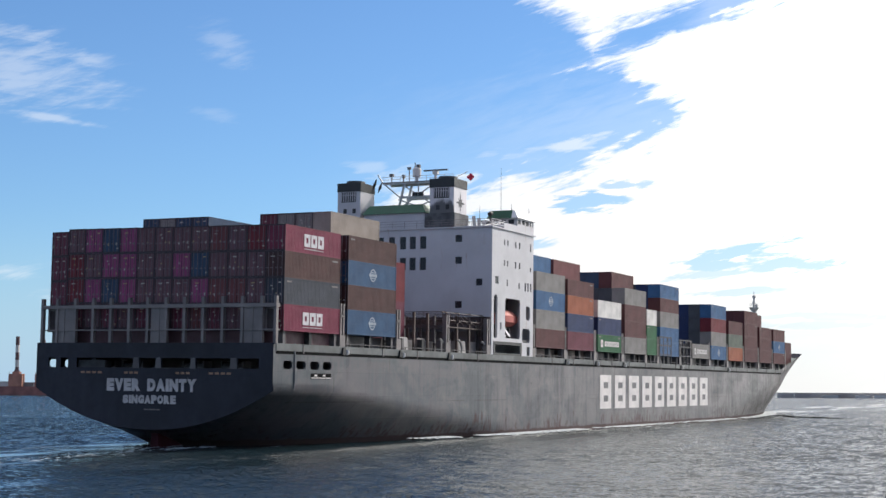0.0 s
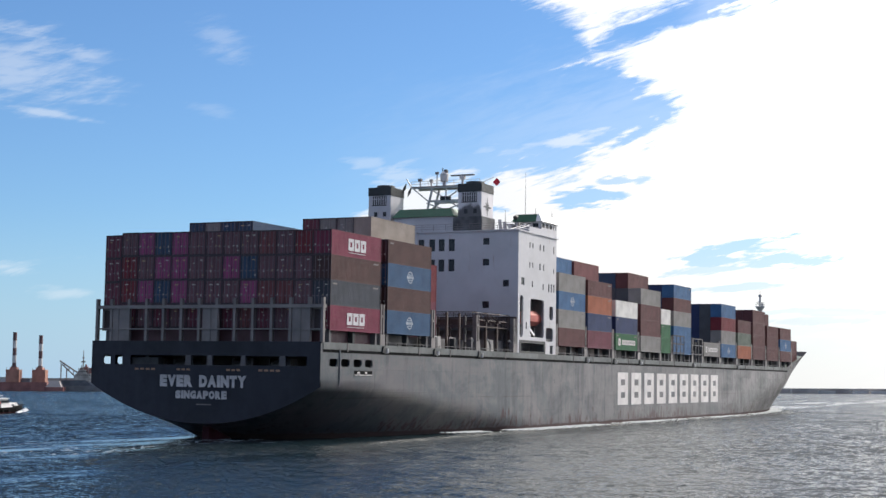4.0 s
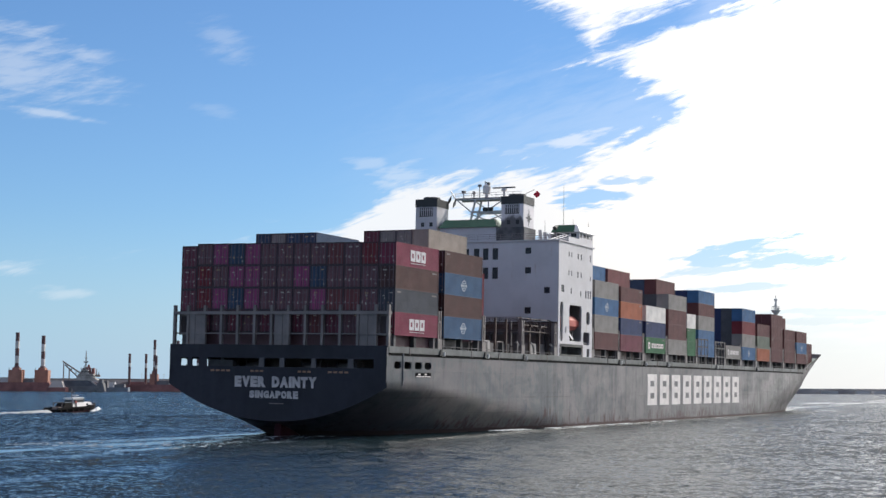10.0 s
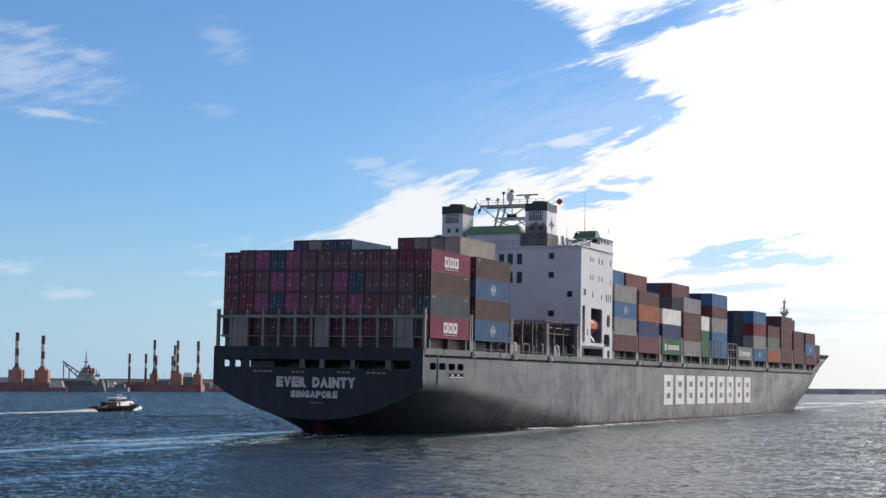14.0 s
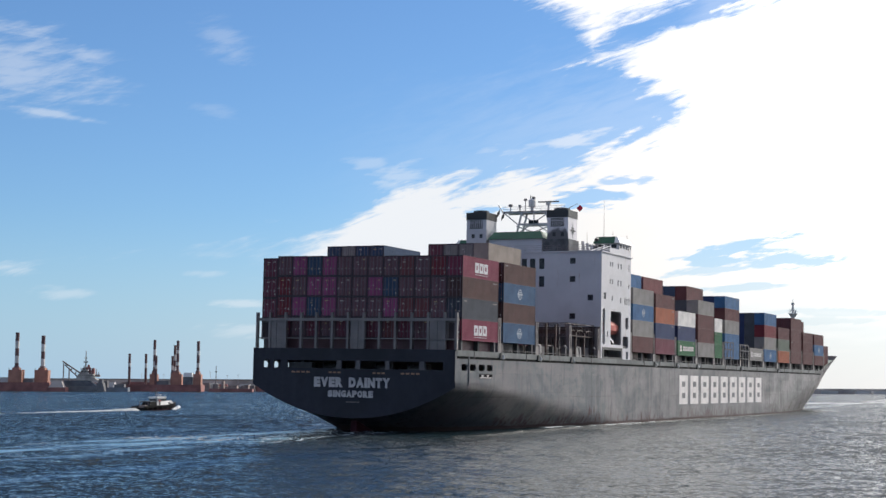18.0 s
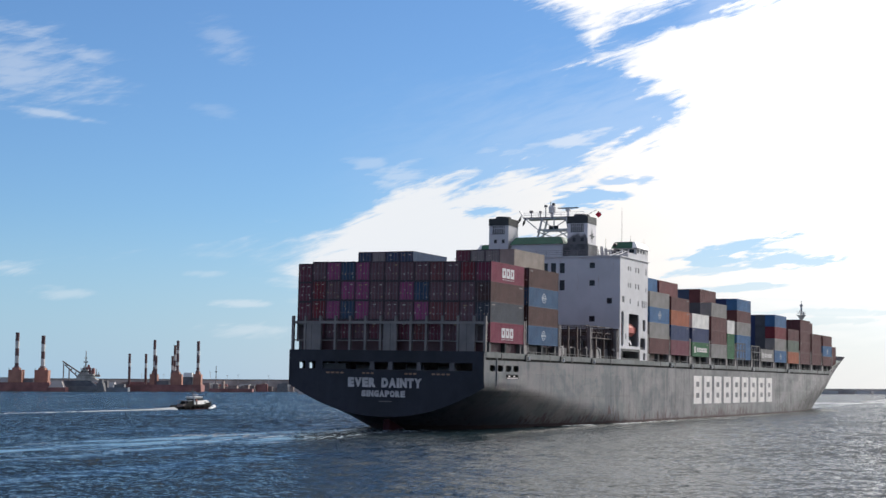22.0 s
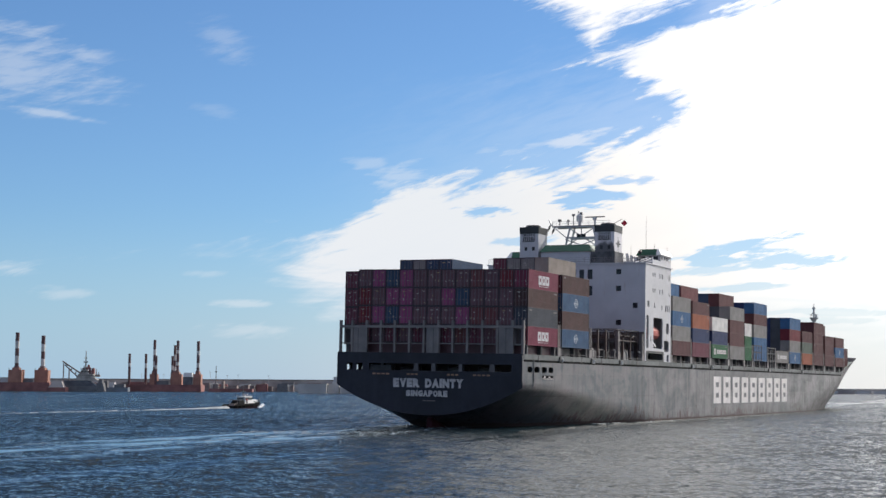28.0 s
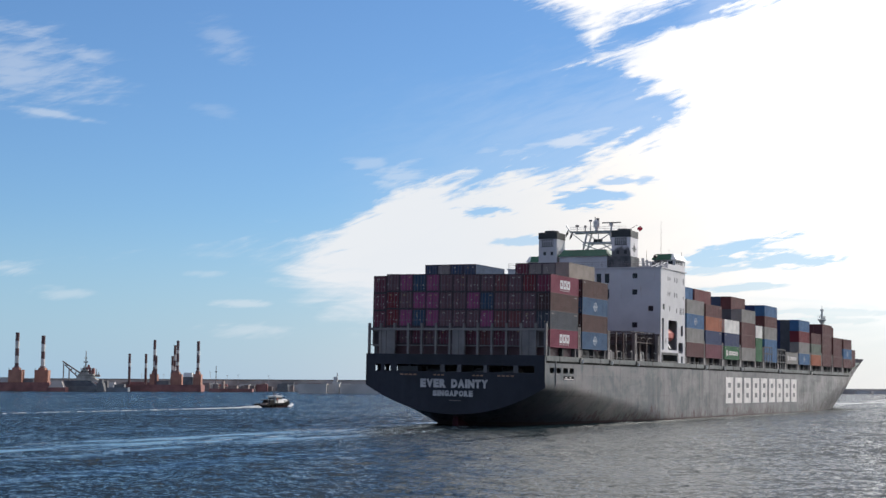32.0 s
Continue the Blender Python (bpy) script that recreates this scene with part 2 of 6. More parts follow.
def make_hull_paint():
    """Faded grey-green topsides with dull plates, pale runs and rust; red-brown boot topping near the water."""
    m = bpy.data.materials.new("hull_paint")
    m.use_nodes = True
    n = Nodes(m.node_tree)
    pos = n.add("ShaderNodeTexCoord", 3)
    sep = n.tree.nodes.new("ShaderNodeSeparateXYZ")
    n.put(sep.inputs[0], pos)
    z = sep.outputs[2]
    flat = n.add("ShaderNodeCombineXYZ", n0=n.math("ADD", sep.outputs[0], n.math("MULTIPLY", sep.outputs[1], 1.0)), n1=z, n2=0.0)
    plates = n.add("ShaderNodeTexBrick", i_Vector=flat, i_Color1=rgb(0, 0, 0), i_Color2=rgb(1, 1, 1), i_Mortar=rgb(0.5, 0.5, 0.5), i_Scale=1.0, i_Mortar_Size=0.0, i_Brick_Width=9.5, i_Row_Height=2.75)
    seams = n.add("ShaderNodeTexBrick", 1, i_Vector=flat, i_Scale=1.0, i_Mortar_Size=0.05, i_Mortar_Smooth=0.6, i_Brick_Width=9.5, i_Row_Height=2.75)
    plate = n.math("MULTIPLY", plates, n.ramp(n.noise(n.scaled(pos, (0.2, 0.2, 0.3), loc=(9, 1, 4)), 1.0, 4.0), 0.35, 0.6))
    broad = n.noise(n.scaled(pos, (0.05, 0.05, 0.12)), 1.0, 5.0)
    runs = n.noise(n.scaled(pos, (0.55, 0.4, 0.05)), 1.0, 6.0, 0.62)
    fine = n.noise(pos, 2.2, 6.0, 0.7)
    base = n.mix(n.ramp(broad, 0.32, 0.68), rgb(0.053, 0.048, 0.057), rgb(0.080, 0.070, 0.080))
    patch = n.noise(n.scaled(pos, (0.10, 0.1, 0.16), loc=(11, 2, 8)), 1.0, 5.0, 0.6, 1.2)
    base = n.mix(n.math("MULTIPLY", plate, 0.34), base, rgb(0.060, 0.080, 0.092))
    ragged = n.math("ADD", patch, n.math("MULTIPLY", n.math("SUBTRACT", n.noise(n.scaled(pos, (1.1, 0.8, 0.10), loc=(6, 2, 1)), 1.0, 5.0, 0.6), 0.5), 0.35))
    base = n.mix(n.math("MULTIPLY", n.ramp(ragged, 0.43, 0.58, 0.0, 0.66), n.ramp(sep.outputs[0], 50.0, 105.0, 1.0, 0.18)), base, rgb(0.036, 0.053, 0.064))
    base = n.mix(n.ramp(n.noise(n.scaled(pos, (0.16, 0.1, 0.22), loc=(1, 12, 3)), 1.0, 6.0, 0.65, 0.8), 0.54, 0.66, 0.0, 0.4), base, rgb(0.128, 0.112, 0.116))
    base = n.mix(n.math("MULTIPLY", seams, 0.3), base, rgb(0.02, 0.022, 0.026))
    welds = n.add("ShaderNodeTexBrick", 1, i_Vector=n.scaled(flat, (1, 1, 1), loc=(3.0, 0.8, 0)), i_Scale=1.0, i_Mortar_Size=0.11, i_Mortar_Smooth=0.7, i_Brick_Width=13.7, i_Row_Height=5.6)
    welds = n.math("MULTIPLY", welds, n.ramp(n.noise(n.scaled(pos, (0.11, 0.1, 0.2), loc=(2, 8, 5)), 1.0, 3.0), 0.47, 0.56))
    base = n.mix(n.math("MULTIPLY", welds, 0.75), base, rgb(0.022, 0.018, 0.020))
    base = n.mix(n.math("MULTIPLY", n.ramp(runs, 0.52, 0.72), 0.26), base, rgb(0.165, 0.152, 0.156))
    base = n.mix(n.math("MULTIPLY", n.ramp(n.noise(n.scaled(pos, (0.8, 0.6, 0.07), loc=(4, 9, 0)), 1.0, 6.0, 0.7), 0.60, 0.74), 0.28), base, rgb(0.030, 0.036, 0.040))
    rust = n.noise(n.scaled(pos, (1.5, 0.9, 0.30), loc=(2, 5, 0)), 1.0, 8.0, 0.72)
    rust = n.math("ADD", rust, n.math("MULTIPLY", n.math("SUBTRACT", n.noise(n.scaled(pos, (0.09, 0.1, 0.2), loc=(4, 4, 9)), 1.0, 3.0), 0.55), 0.45))
    low = n.ramp(z, 5.0, 0.6, 0.0, 0.16)
    rusty = n.ramp(n.math("ADD", rust, low), 0.645, 0.76, 0.0, 0.66)
    base = n.mix(rusty, base, rgb(0.085, 0.042, 0.036))
    line = n.math("ADD", z, n.math("MULTIPLY", n.math("SUBTRACT", n.noise(n.scaled(pos, (0.5, 0.3, 0.8)), 1.0, 6.0, 0.7), 0.5), 0.9))
    boot = n.ramp(line, 0.60, 0.28)
    base = n.mix(boot, base, n.mix(fine, rgb(0.050, 0.036, 0.036), rgb(0.12, 0.08, 0.075)))
    gloss = n.math("ADD", n.ramp(fine, 0.3, 0.7, 0.27, 0.36), n.math("MULTIPLY", plate, 0.13))
    gloss = n.math("ADD", gloss, n.math("MULTIPLY", n.ramp(patch, 0.46, 0.62), 0.12))
    gloss = n.math("ADD", gloss, n.math("MULTIPLY", n.ramp(n.noise(n.scaled(pos, (0.9, 0.6, 0.09), loc=(3, 1, 6)), 1.0, 6.0, 0.7), 0.5, 0.66), 0.16))
    gloss = n.math("ADD", gloss, n.math("MULTIPLY", n.math("MAXIMUM", rusty, boot), 0.4))
    bsdf = n.add("ShaderNodeBsdfPrincipled", i_Base_Color=base, i_Roughness=gloss)
    dull = n.math("SUBTRACT", 0.5, n.math("MULTIPLY", n.math("MAXIMUM", rusty, boot), 0.38))
    n.put(bsdf.node.inputs["Specular IOR Level"], dull)
    dents = n.math("ADD", n.math("MULTIPLY", n.noise(n.scaled(pos, (0.30, 0.2, 0.22)), 1.0, 3.0), 0.035), n.math("ADD", n.math("MULTIPLY", fine, 0.003), n.math("MULTIPLY", seams, 0.012)))
    node = n.tree.nodes.new("ShaderNodeBump")
    node.inputs["Strength"].default_value = 0.55
    node.inputs["Distance"].default_value = 1.0
    n.put(node.inputs["Height"], dents)
    n.put(bsdf.node.inputs["Normal"], node.outputs[0])
    n.put(n.tree.nodes.new("ShaderNodeOutputMaterial").inputs[0], bsdf)
    return m


def make_water():
    """Harbour water: chop in four sizes, with the ship's smooth streaky wash along its course."""
    m = bpy.data.materials.new("sea_water")
    m.use_nodes = True
    n = Nodes(m.node_tree)
    pos = n.add("ShaderNodeTexCoord", 3)
    # along the course of the ship: u runs across it, v along it
    turn = n.scaled(pos, (1, 1, 1), rot=(0, 0, radians(23.6)))
    sep = n.tree.nodes.new("ShaderNodeSeparateXYZ")
    n.put(sep.inputs[0], turn)
    u, v = sep.outputs[0], sep.outputs[1]
    off = n.math("ADD", u, 95.6)
    wash = n.math("MAXIMUM", n.ramp(n.math("ABSOLUTE", off), 19.0, 7.0), n.math("MULTIPLY", n.ramp(n.math("ABSOLUTE", n.math("SUBTRACT", n.math("ABSOLUTE", off), 27.0)), 5.0, 1.0), 0.6))
    strips = n.noise(n.scaled(turn, (0.20, 0.035, 1)), 1.0, 7.0, 0.68, 1.0)
    pools = n.noise(n.scaled(turn, (0.055, 0.012, 1), loc=(5, 2, 0)), 1.0, 3.0, 0.6)
    calm = n.math("MULTIPLY", n.ramp(n.math("ADD", strips, n.math("MULTIPLY", n.math("SUBTRACT", pools, 0.5), 0.9)), 0.47, 0.60), wash)
    foam = n.math("MULTIPLY", n.ramp(n.noise(n.scaled(turn, (0.7, 0.11, 1), loc=(3, 3, 0)), 1.0, 7.0, 0.72, 0.8), 0.58, 0.68), n.ramp(n.math("ABSOLUTE", off), 18.0, 5.0))
    place = n.tree.nodes.new("ShaderNodeSeparateXYZ")
    n.put(place.inputs[0], pos)
    reach = place.outputs[1]
    slope = None
    for sx, sy, seed, k in ((0.05, 0.08, 1.0, 0.20), (0.5, 0.62, 7.0, 0.42), (1.9, 2.3, 13.0, 0.95), (4.6, 5.4, 21.0, 1.1), (10.0, 11.0, 29.0, 0.7)):
        field = n.add("ShaderNodeTexNoise", 1, i_Vector=n.scaled(pos, (sx, sy, 1), loc=(seed, seed * 2, 0), rot=(0, 0, 0.35)), i_Scale=1.0, i_Detail=2.0, i_Roughness=0.5, i_Distortion=0.3)
        lean = n.add("ShaderNodeVectorMath", operation="SUBTRACT", n0=field, n1=(0.5, 0.5, 0.5))
        lean = n.add("ShaderNodeVectorMath", operation="MULTIPLY", n0=lean, n1=(0.47 * k, k, 0.0))
        slope = lean if slope is None else n.add("ShaderNodeVectorMath", operation="ADD", n0=slope, n1=lean)
    # a constant lean towards the camera, fitted to its view so that darker sky reflects
    slope = n.add("ShaderNodeVectorMath", operation="ADD", n0=slope, n1=n.add("ShaderNodeCombineXYZ", n0=0.0, n1=n.ramp(reach, 110.0, 420.0, -0.225, -0.245), n2=0.0))
    ease = n.math("SUBTRACT", 1.0, n.math("MULTIPLY", calm, 0.88))
    slope = n.add("ShaderNodeVectorMath", operation="MULTIPLY", n0=slope, n1=n.add("ShaderNodeCombineXYZ", n0=ease, n1=ease, n2=0.0))
    up = n.add("ShaderNodeNewGeometry", 1)
    normal = n.add("ShaderNodeVectorMath", operation="NORMALIZE", n0=n.add("ShaderNodeVectorMath", operation="ADD", n0=up, n1=slope))
    patches = n.noise(n.scaled(pos, (0.012, 0.02, 1)), 1.0, 4.0)
    base = n.mix(n.ramp(patches, 0.3, 0.7), rgb(0.009, 0.018, 0.022), rgb(0.013, 0.024, 0.028))
    base = n.mix(n.math("MULTIPLY", foam, 0.95), base, rgb(0.46, 0.50, 0.56))
    bsdf = n.add("ShaderNodeBsdfPrincipled", i_Base_Color=base, i_Roughness=n.math("ADD", 0.12, n.math("MULTIPLY", foam, 0.4)), i_IOR=1.33)
    n.put(bsdf.node.inputs["Normal"], normal)
    n.put(n.tree.nodes.new("ShaderNodeOutputMaterial").inputs[0], bsdf)
    return m


# far-shore colours, lightened and muted to paint in the haze of distance
STONE = material("breakwater_concrete", (0.40, 0.36, 0.335), 0.8, vary=0.2, size=8, stain=(0.2, 0.15, 0.12), stain_amount=0.4)
WEATHERED = material("weathered_parapet", (0.22, 0.20, 0.19), 0.85, vary=0.2, size=6)
PALE = material("pale_concrete", (0.50, 0.49, 0.475), 0.8, vary=0.12, size=6)
BRICK = material("orange_red_barge", (0.37, 0.17, 0.12), 0.6, vary=0.2, size=3, stain_amount=0.3)
DULLRED = material("dull_red_barge", (0.27, 0.115, 0.10), 0.6, vary=0.25, size=3, stain=(0.2, 0.09, 0.07), stain_amount=0.4)
LEGRED = material("leg_dark_brown", (0.125, 0.062, 0.06), 0.6, vary=0.15)
LEGWHITE = material("leg_white", (0.60, 0.57, 0.54), 0.6, vary=0.1)
# white toned down to beige: haze put into the colour, with rust stains
TANWHITE = material("hazed_tan_white", (0.40, 0.375, 0.335), 0.7, vary=0.3, size=2, stain=(0.25, 0.15, 0.1), stain_amount=0.6)
NAVYHULL = material("dark_blue_hull", (0.095, 0.10, 0.115), 0.5, vary=0.2)
GREYHULL = material("dull_grey_hull", (0.15, 0.15, 0.155), 0.5, vary=0.15)
MUTEDBLUE = material("muted_blue_paint", (0.19, 0.215, 0.25), 0.6, vary=0.15)
# grime and the shade low on the aft wall, both in one colour
SHADEDGRIMEWALL = material("grimy_shaded_wall_paint", (0.17, 0.14, 0.135), 0.6, vary=0.35, size=1.2, stain=(0.08, 0.05, 0.04), stain_amount=0.7)
GANTRY = material("dark_gantry_paint", (0.040, 0.041, 0.050), 0.6, vary=0.25, stain=(0.09, 0.05, 0.04), stain_amount=0.4)
DECKRUST = material("dark_rusty_steel", (0.085, 0.060, 0.052), 0.65, vary=0.3, stain=(0.20, 0.12, 0.08), stain_amount=0.6, size=0.6)
HULL = make_hull_paint()
# navy taken down to near black: the stern's shade is in this colour
SHADED_STERN_PAINT = material("shaded_navy_stern_paint", (0.019, 0.020, 0.030), 0.55, vary=0.25, stain=(0.034, 0.036, 0.042), stain_amount=0.4, streak=0.25, size=3.0, bump=0.01, shine=0.3)
WATER = make_water()
WHITE = material("white_ship_paint", (0.50, 0.488, 0.505), 0.45, vary=0.06, stain=(0.30, 0.18, 0.12), stain_amount=0.75, streak=0.0, size=1.6)
GREY = material("grey_deck_paint", (0.185, 0.162, 0.157), 0.5, vary=0.16, stain=(0.16, 0.09, 0.06), stain_amount=0.6, size=1.0)
DARKGREY = material("dark_grey_steel", (0.10, 0.092, 0.095), 0.55, vary=0.2, stain=(0.11, 0.06, 0.04), stain_amount=0.5)
STRIP = material("stained_bulwark_paint", (0.098, 0.106, 0.106), 0.55, vary=0.3, streak=0.4, stain=(0.045, 0.075, 0.078), stain_amount=0.85, size=3.2, stretch=(1, 1, 0.25))
# near-black for the side notice and for the shadow line painted under the strake
FLATBLACK = material("shadow_and_notice_black", (0.010, 0.010, 0.011), 0.9, vary=0.2, shine=0.05)
LINING = material("dull_bulwark_paint", (0.055, 0.04, 0.04), 0.8, vary=0.15)
PALEGREY = material("pale_grey_paint", (0.64, 0.61, 0.59), 0.5, vary=0.08, stain_amount=0.3)
DULLPALE = material("dull_pale_paint", (0.34, 0.32, 0.31), 0.6, vary=0.2, stain_amount=0.5)
MASTWHITE = material("bright_white_paint", (0.82, 0.80, 0.78), 0.5, vary=0.05, stain_amount=0.15)
MASTGREY = material("dull_mast_paint", (0.50, 0.50, 0.48), 0.6, vary=0.15, stain_amount=0.4)
DECK = material("deck_paint", (0.12, 0.15, 0.13), 0.6, vary=0.2, stain_amount=0.5)
GREEN = material("green_paint", (0.030, 0.118, 0.066), 0.45, vary=0.12)
BLACK = material("black_funnel_paint", (0.018, 0.019, 0.02), 0.5, vary=0.2)
SOOT = material("sooty_paint", (0.10, 0.10, 0.105), 0.6, vary=0.35, size=0.7)


def make_sooted():
    """White paint with smoke stains on a funnel's aft face."""
    m = bpy.data.materials.new("sooted_white_paint")
    m.use_nodes = True
    n = Nodes(m.node_tree)
    pos = n.add("ShaderNodeTexCoord", 3)
    sep = n.tree.nodes.new("ShaderNodeSeparateXYZ")
    n.put(sep.inputs[0], pos)
    cloud = n.noise(n.scaled(pos, (0.5, 0.75, 0.45), loc=(3, 7, 1)), 1.0, 5.0, 0.6)
    reach = n.math("SUBTRACT", n.ramp(sep.outputs[2], 35.0, 31.8, 0.0, 0.72), n.ramp(n.math("ABSOLUTE", n.math("ADD", sep.outputs[1], 7.7)), 1.0, 2.1, 0.0, 0.3))
    dirty = n.math("MULTIPLY", n.ramp(n.math("ADD", cloud, reach), 0.62, 0.95, 0.0, 0.9), n.ramp(sep.outputs[0], 58.9, 58.62))
    base = n.mix(dirty, n.mix(n.ramp(cloud, 0.3, 0.7), rgb(0.62, 0.60, 0.61), rgb(0.72, 0.69, 0.70)), rgb(0.05, 0.05, 0.053))
    bsdf = n.add("ShaderNodeBsdfPrincipled", i_Base_Color=base, i_Roughness=0.55)
    n.put(n.tree.nodes.new("ShaderNodeOutputMaterial").inputs[0], bsdf)
    return m


SOOTED = make_sooted()
GLASS = material("dark_window_glass", (0.02, 0.025, 0.03), 0.3, vary=0.05, bump=0, shine=0.3)
# steel in recesses and under the stacks, its lack of light in the colour
VOID = material("unlit_steel", (0.035, 0.036, 0.038), 0.7, vary=0.2)
LETTER = material("white_lettering", (0.64, 0.60, 0.585), 0.5, vary=0.10, stain=(0.28, 0.22, 0.18), stain_amount=0.45, size=0.8)
# a greyer copy of the side's lettering, for the stern
NAMEPAINT = material("grey_stern_lettering", (0.47, 0.445, 0.44), 0.6, vary=0.15, stain=(0.2, 0.18, 0.17), stain_amount=0.4, size=0.6)
ORANGE = material("orange_boat_paint", (0.55, 0.15, 0.12), 0.65, vary=0.1)
MARKS = material("orange_marks", (0.28, 0.16, 0.10), 0.6, vary=0.1)
FLAG = material("red_flag_cloth", (0.62, 0.03, 0.06), 0.8, vary=0.1, bump=0)
ANTIFOUL = material("red_antifouling", (0.045, 0.013, 0.017), 0.8, vary=0.25, stain_amount=0.2, shine=0.1)
RUSTY = material("rusty_brown_steel", (0.24, 0.185, 0.165), 0.65, vary=0.25, stain_amount=0.5)
TARBLACK = material("tarred_black", (0.012, 0.012, 0.013), 0.8, vary=0.3, shine=0.1)
WAKEFOAM = material("broken_wake_foam", (0.40, 0.42, 0.43), 0.8, vary=0.2, size=0.4, bump=0.05)
HATCH = material("dull_maroon_hatch_paint", (0.10, 0.045, 0.052), 0.6, vary=0.2, stain_amount=0.3)
WHITEFOAM = material("white_foam", (0.84, 0.86, 0.87), 0.8, vary=0.06, size=0.4, bump=0.05)
WASHFOAM = material("blue_grey_wash", (0.14, 0.18, 0.23), 0.6, vary=0.3, size=0.3, bump=0.05)
THINFOAM = material("thin_grey_foam", (0.48, 0.50, 0.50), 0.7, vary=0.2, size=0.3, bump=0.05)
# the stern's browns and magentas have the skylight of that shaded side tinted in
BOXES = {key: material("container_" + key, c, 0.58, shine=0.22, vary=0.13, stain=(0.13, 0.07, 0.045), stain_amount=0.35, size=0.9) for key, c in {
    "magenta": (0.179, 0.031, 0.060), "shade_magenta": (0.27, 0.062, 0.150), "brown": (0.072, 0.033, 0.031), "steelblue": (0.035, 0.084, 0.165), "plum": (0.108, 0.041, 0.042), "shade_brown": (0.145, 0.072, 0.084), "maroon": (0.15, 0.040, 0.060), "red": (0.165, 0.026, 0.034),
    "navy": (0.026, 0.042, 0.11), "denim": (0.042, 0.068, 0.115), "blue": (0.049, 0.123, 0.248), "slate": (0.050, 0.055, 0.070), "grey": (0.240, 0.224, 0.212),
    "beige": (0.295, 0.249, 0.214), "orange": (0.333, 0.104, 0.054), "green": (0.032, 0.122, 0.054), "white": (0.738, 0.702, 0.657),
    "rust": (0.16, 0.052, 0.055), "charcoal": (0.075, 0.08, 0.09), "olive": (0.13, 0.15, 0.12)}.items()}


# ---- building helpers ----
class Build:
    """Gathers boxes, rods and plates into one mesh."""

    def __init__(self):
        self.v, self.f = [], []

    def quad(self, *p):
        k = len(self.v)
        self.v += [tuple(q) for q in p]
        self.f.append(tuple(range(k, k + len(p))))
        return self

    def box(self, x0, x1, y0, y1, z0, z1, top=None):
        """A box; top = (dx0, dx1, dy0, dy1) draws the upper face in."""
        a, b, c, d = top or (0, 0, 0, 0)
        k = len(self.v)
        self.v += [(x0, y0, z0), (x1, y0, z0), (x1, y1, z0), (x0, y1, z0),
                   (x0 + a, y0 + c, z1), (x1 - b, y0 + c, z1), (x1 - b, y1 - d, z1), (x0 + a, y1 - d, z1)]
        self.f += [tuple(k + i for i in q) for q in ((3, 2, 1, 0), (4, 5, 6, 7), (0, 1, 5, 4), (1, 2, 6, 5), (2, 3, 7, 6), (3, 0, 4, 7))]
        return self

    def rod(self, p, q, r, n=6, r2=None):
        p, q = Vector(p), Vector(q)
        w = (q - p).normalized()
        a = w.orthogonal().normalized()
        b = w.cross(a)
        k = len(self.v)
        for c, s in ((p, r), (q, r if r2 is None else r2)):
            self.v += [tuple(c + s * (math.cos(t) * a + math.sin(t) * b)) for t in (2 * math.pi * i / n for i in range(n))]
        self.f += [(k + i, k + (i + 1) % n, k + n + (i + 1) % n, k + n + i) for i in range(n)]
        self.f += [tuple(k + i for i in reversed(range(n))), tuple(k + n + i for i in range(n))]
        return self

    def plate(self, axis, at, thick, u0, u1, v0, v1, holes=()):
        """A wall in the plane axis = at, thick along the axis, with rectangular holes (u0, u1, v0, v1) cut through it."""
        us = sorted({u0, u1, *[h[i] for h in holes for i in (0, 1)]})
        vs = sorted({v0, v1, *[h[i] for h in holes for i in (2, 3)]})
        us, vs = [u for u in us if u0 <= u <= u1], [v for v in vs if v0 <= v <= v1]

        def solid(i, j):
            if not (0 <= i < len(us) - 1 and 0 <= j < len(vs) - 1):
                return False
            cu, cv = (us[i] + us[i + 1]) / 2, (vs[j] + vs[j + 1]) / 2
            return not any(h[0] < cu < h[1] and h[2] < cv < h[3] for h in holes)

        def p(u, v, s):
            w = at + s * thick
            return (w, u, v) if axis == "x" else (u, w, v) if axis == "y" else (u, v, w)
        for i in range(len(us) - 1):
            for j in range(len(vs) - 1):
                if not solid(i, j):
                    continue
                a, b, c, d = us[i], us[i + 1], vs[j], vs[j + 1]
                self.quad(p(a, c, 0), p(b, c, 0), p(b, d, 0), p(a, d, 0))
                self.quad(p(a, d, 1), p(b, d, 1), p(b, c, 1), p(a, c, 1))
                for ok, q in ((solid(i - 1, j), ((a, c), (a, d))), (solid(i + 1, j), ((b, d), (b, c))),
                              (solid(i, j - 1), ((b, c), (a, c))), (solid(i, j + 1), ((a, d), (b, d)))):
                    if not ok:
                        self.quad(p(*q[0], 0), p(*q[1], 0), p(*q[1], 1), p(*q[0], 1))
        return self

    def mesh(self, name, mat, smooth=False):
        me = bpy.data.meshes.new(name)
        me.from_pydata(self.v, [], self.f)
        me.materials.append(mat)
        if smooth:
            me.shade_smooth()
        me.update()
        return me


def part(name, shape, mat, parent, label="", at=None, smooth=False):
    ob = new(name, shape.mesh(name, mat, smooth) if isinstance(shape, Build) else shape)
    ob.parent = parent
    if at is not None:
        ob.matrix_basis = at
    return tagged(ob, label)


def interp(x, pts):
    for (a, b), (c, d) in zip(pts, pts[1:]):
        if x <= c:
            t = max(0.0, min(1.0, (x - a) / (c - a)))
            return b + (d - b) * t
    return pts[-1][1]


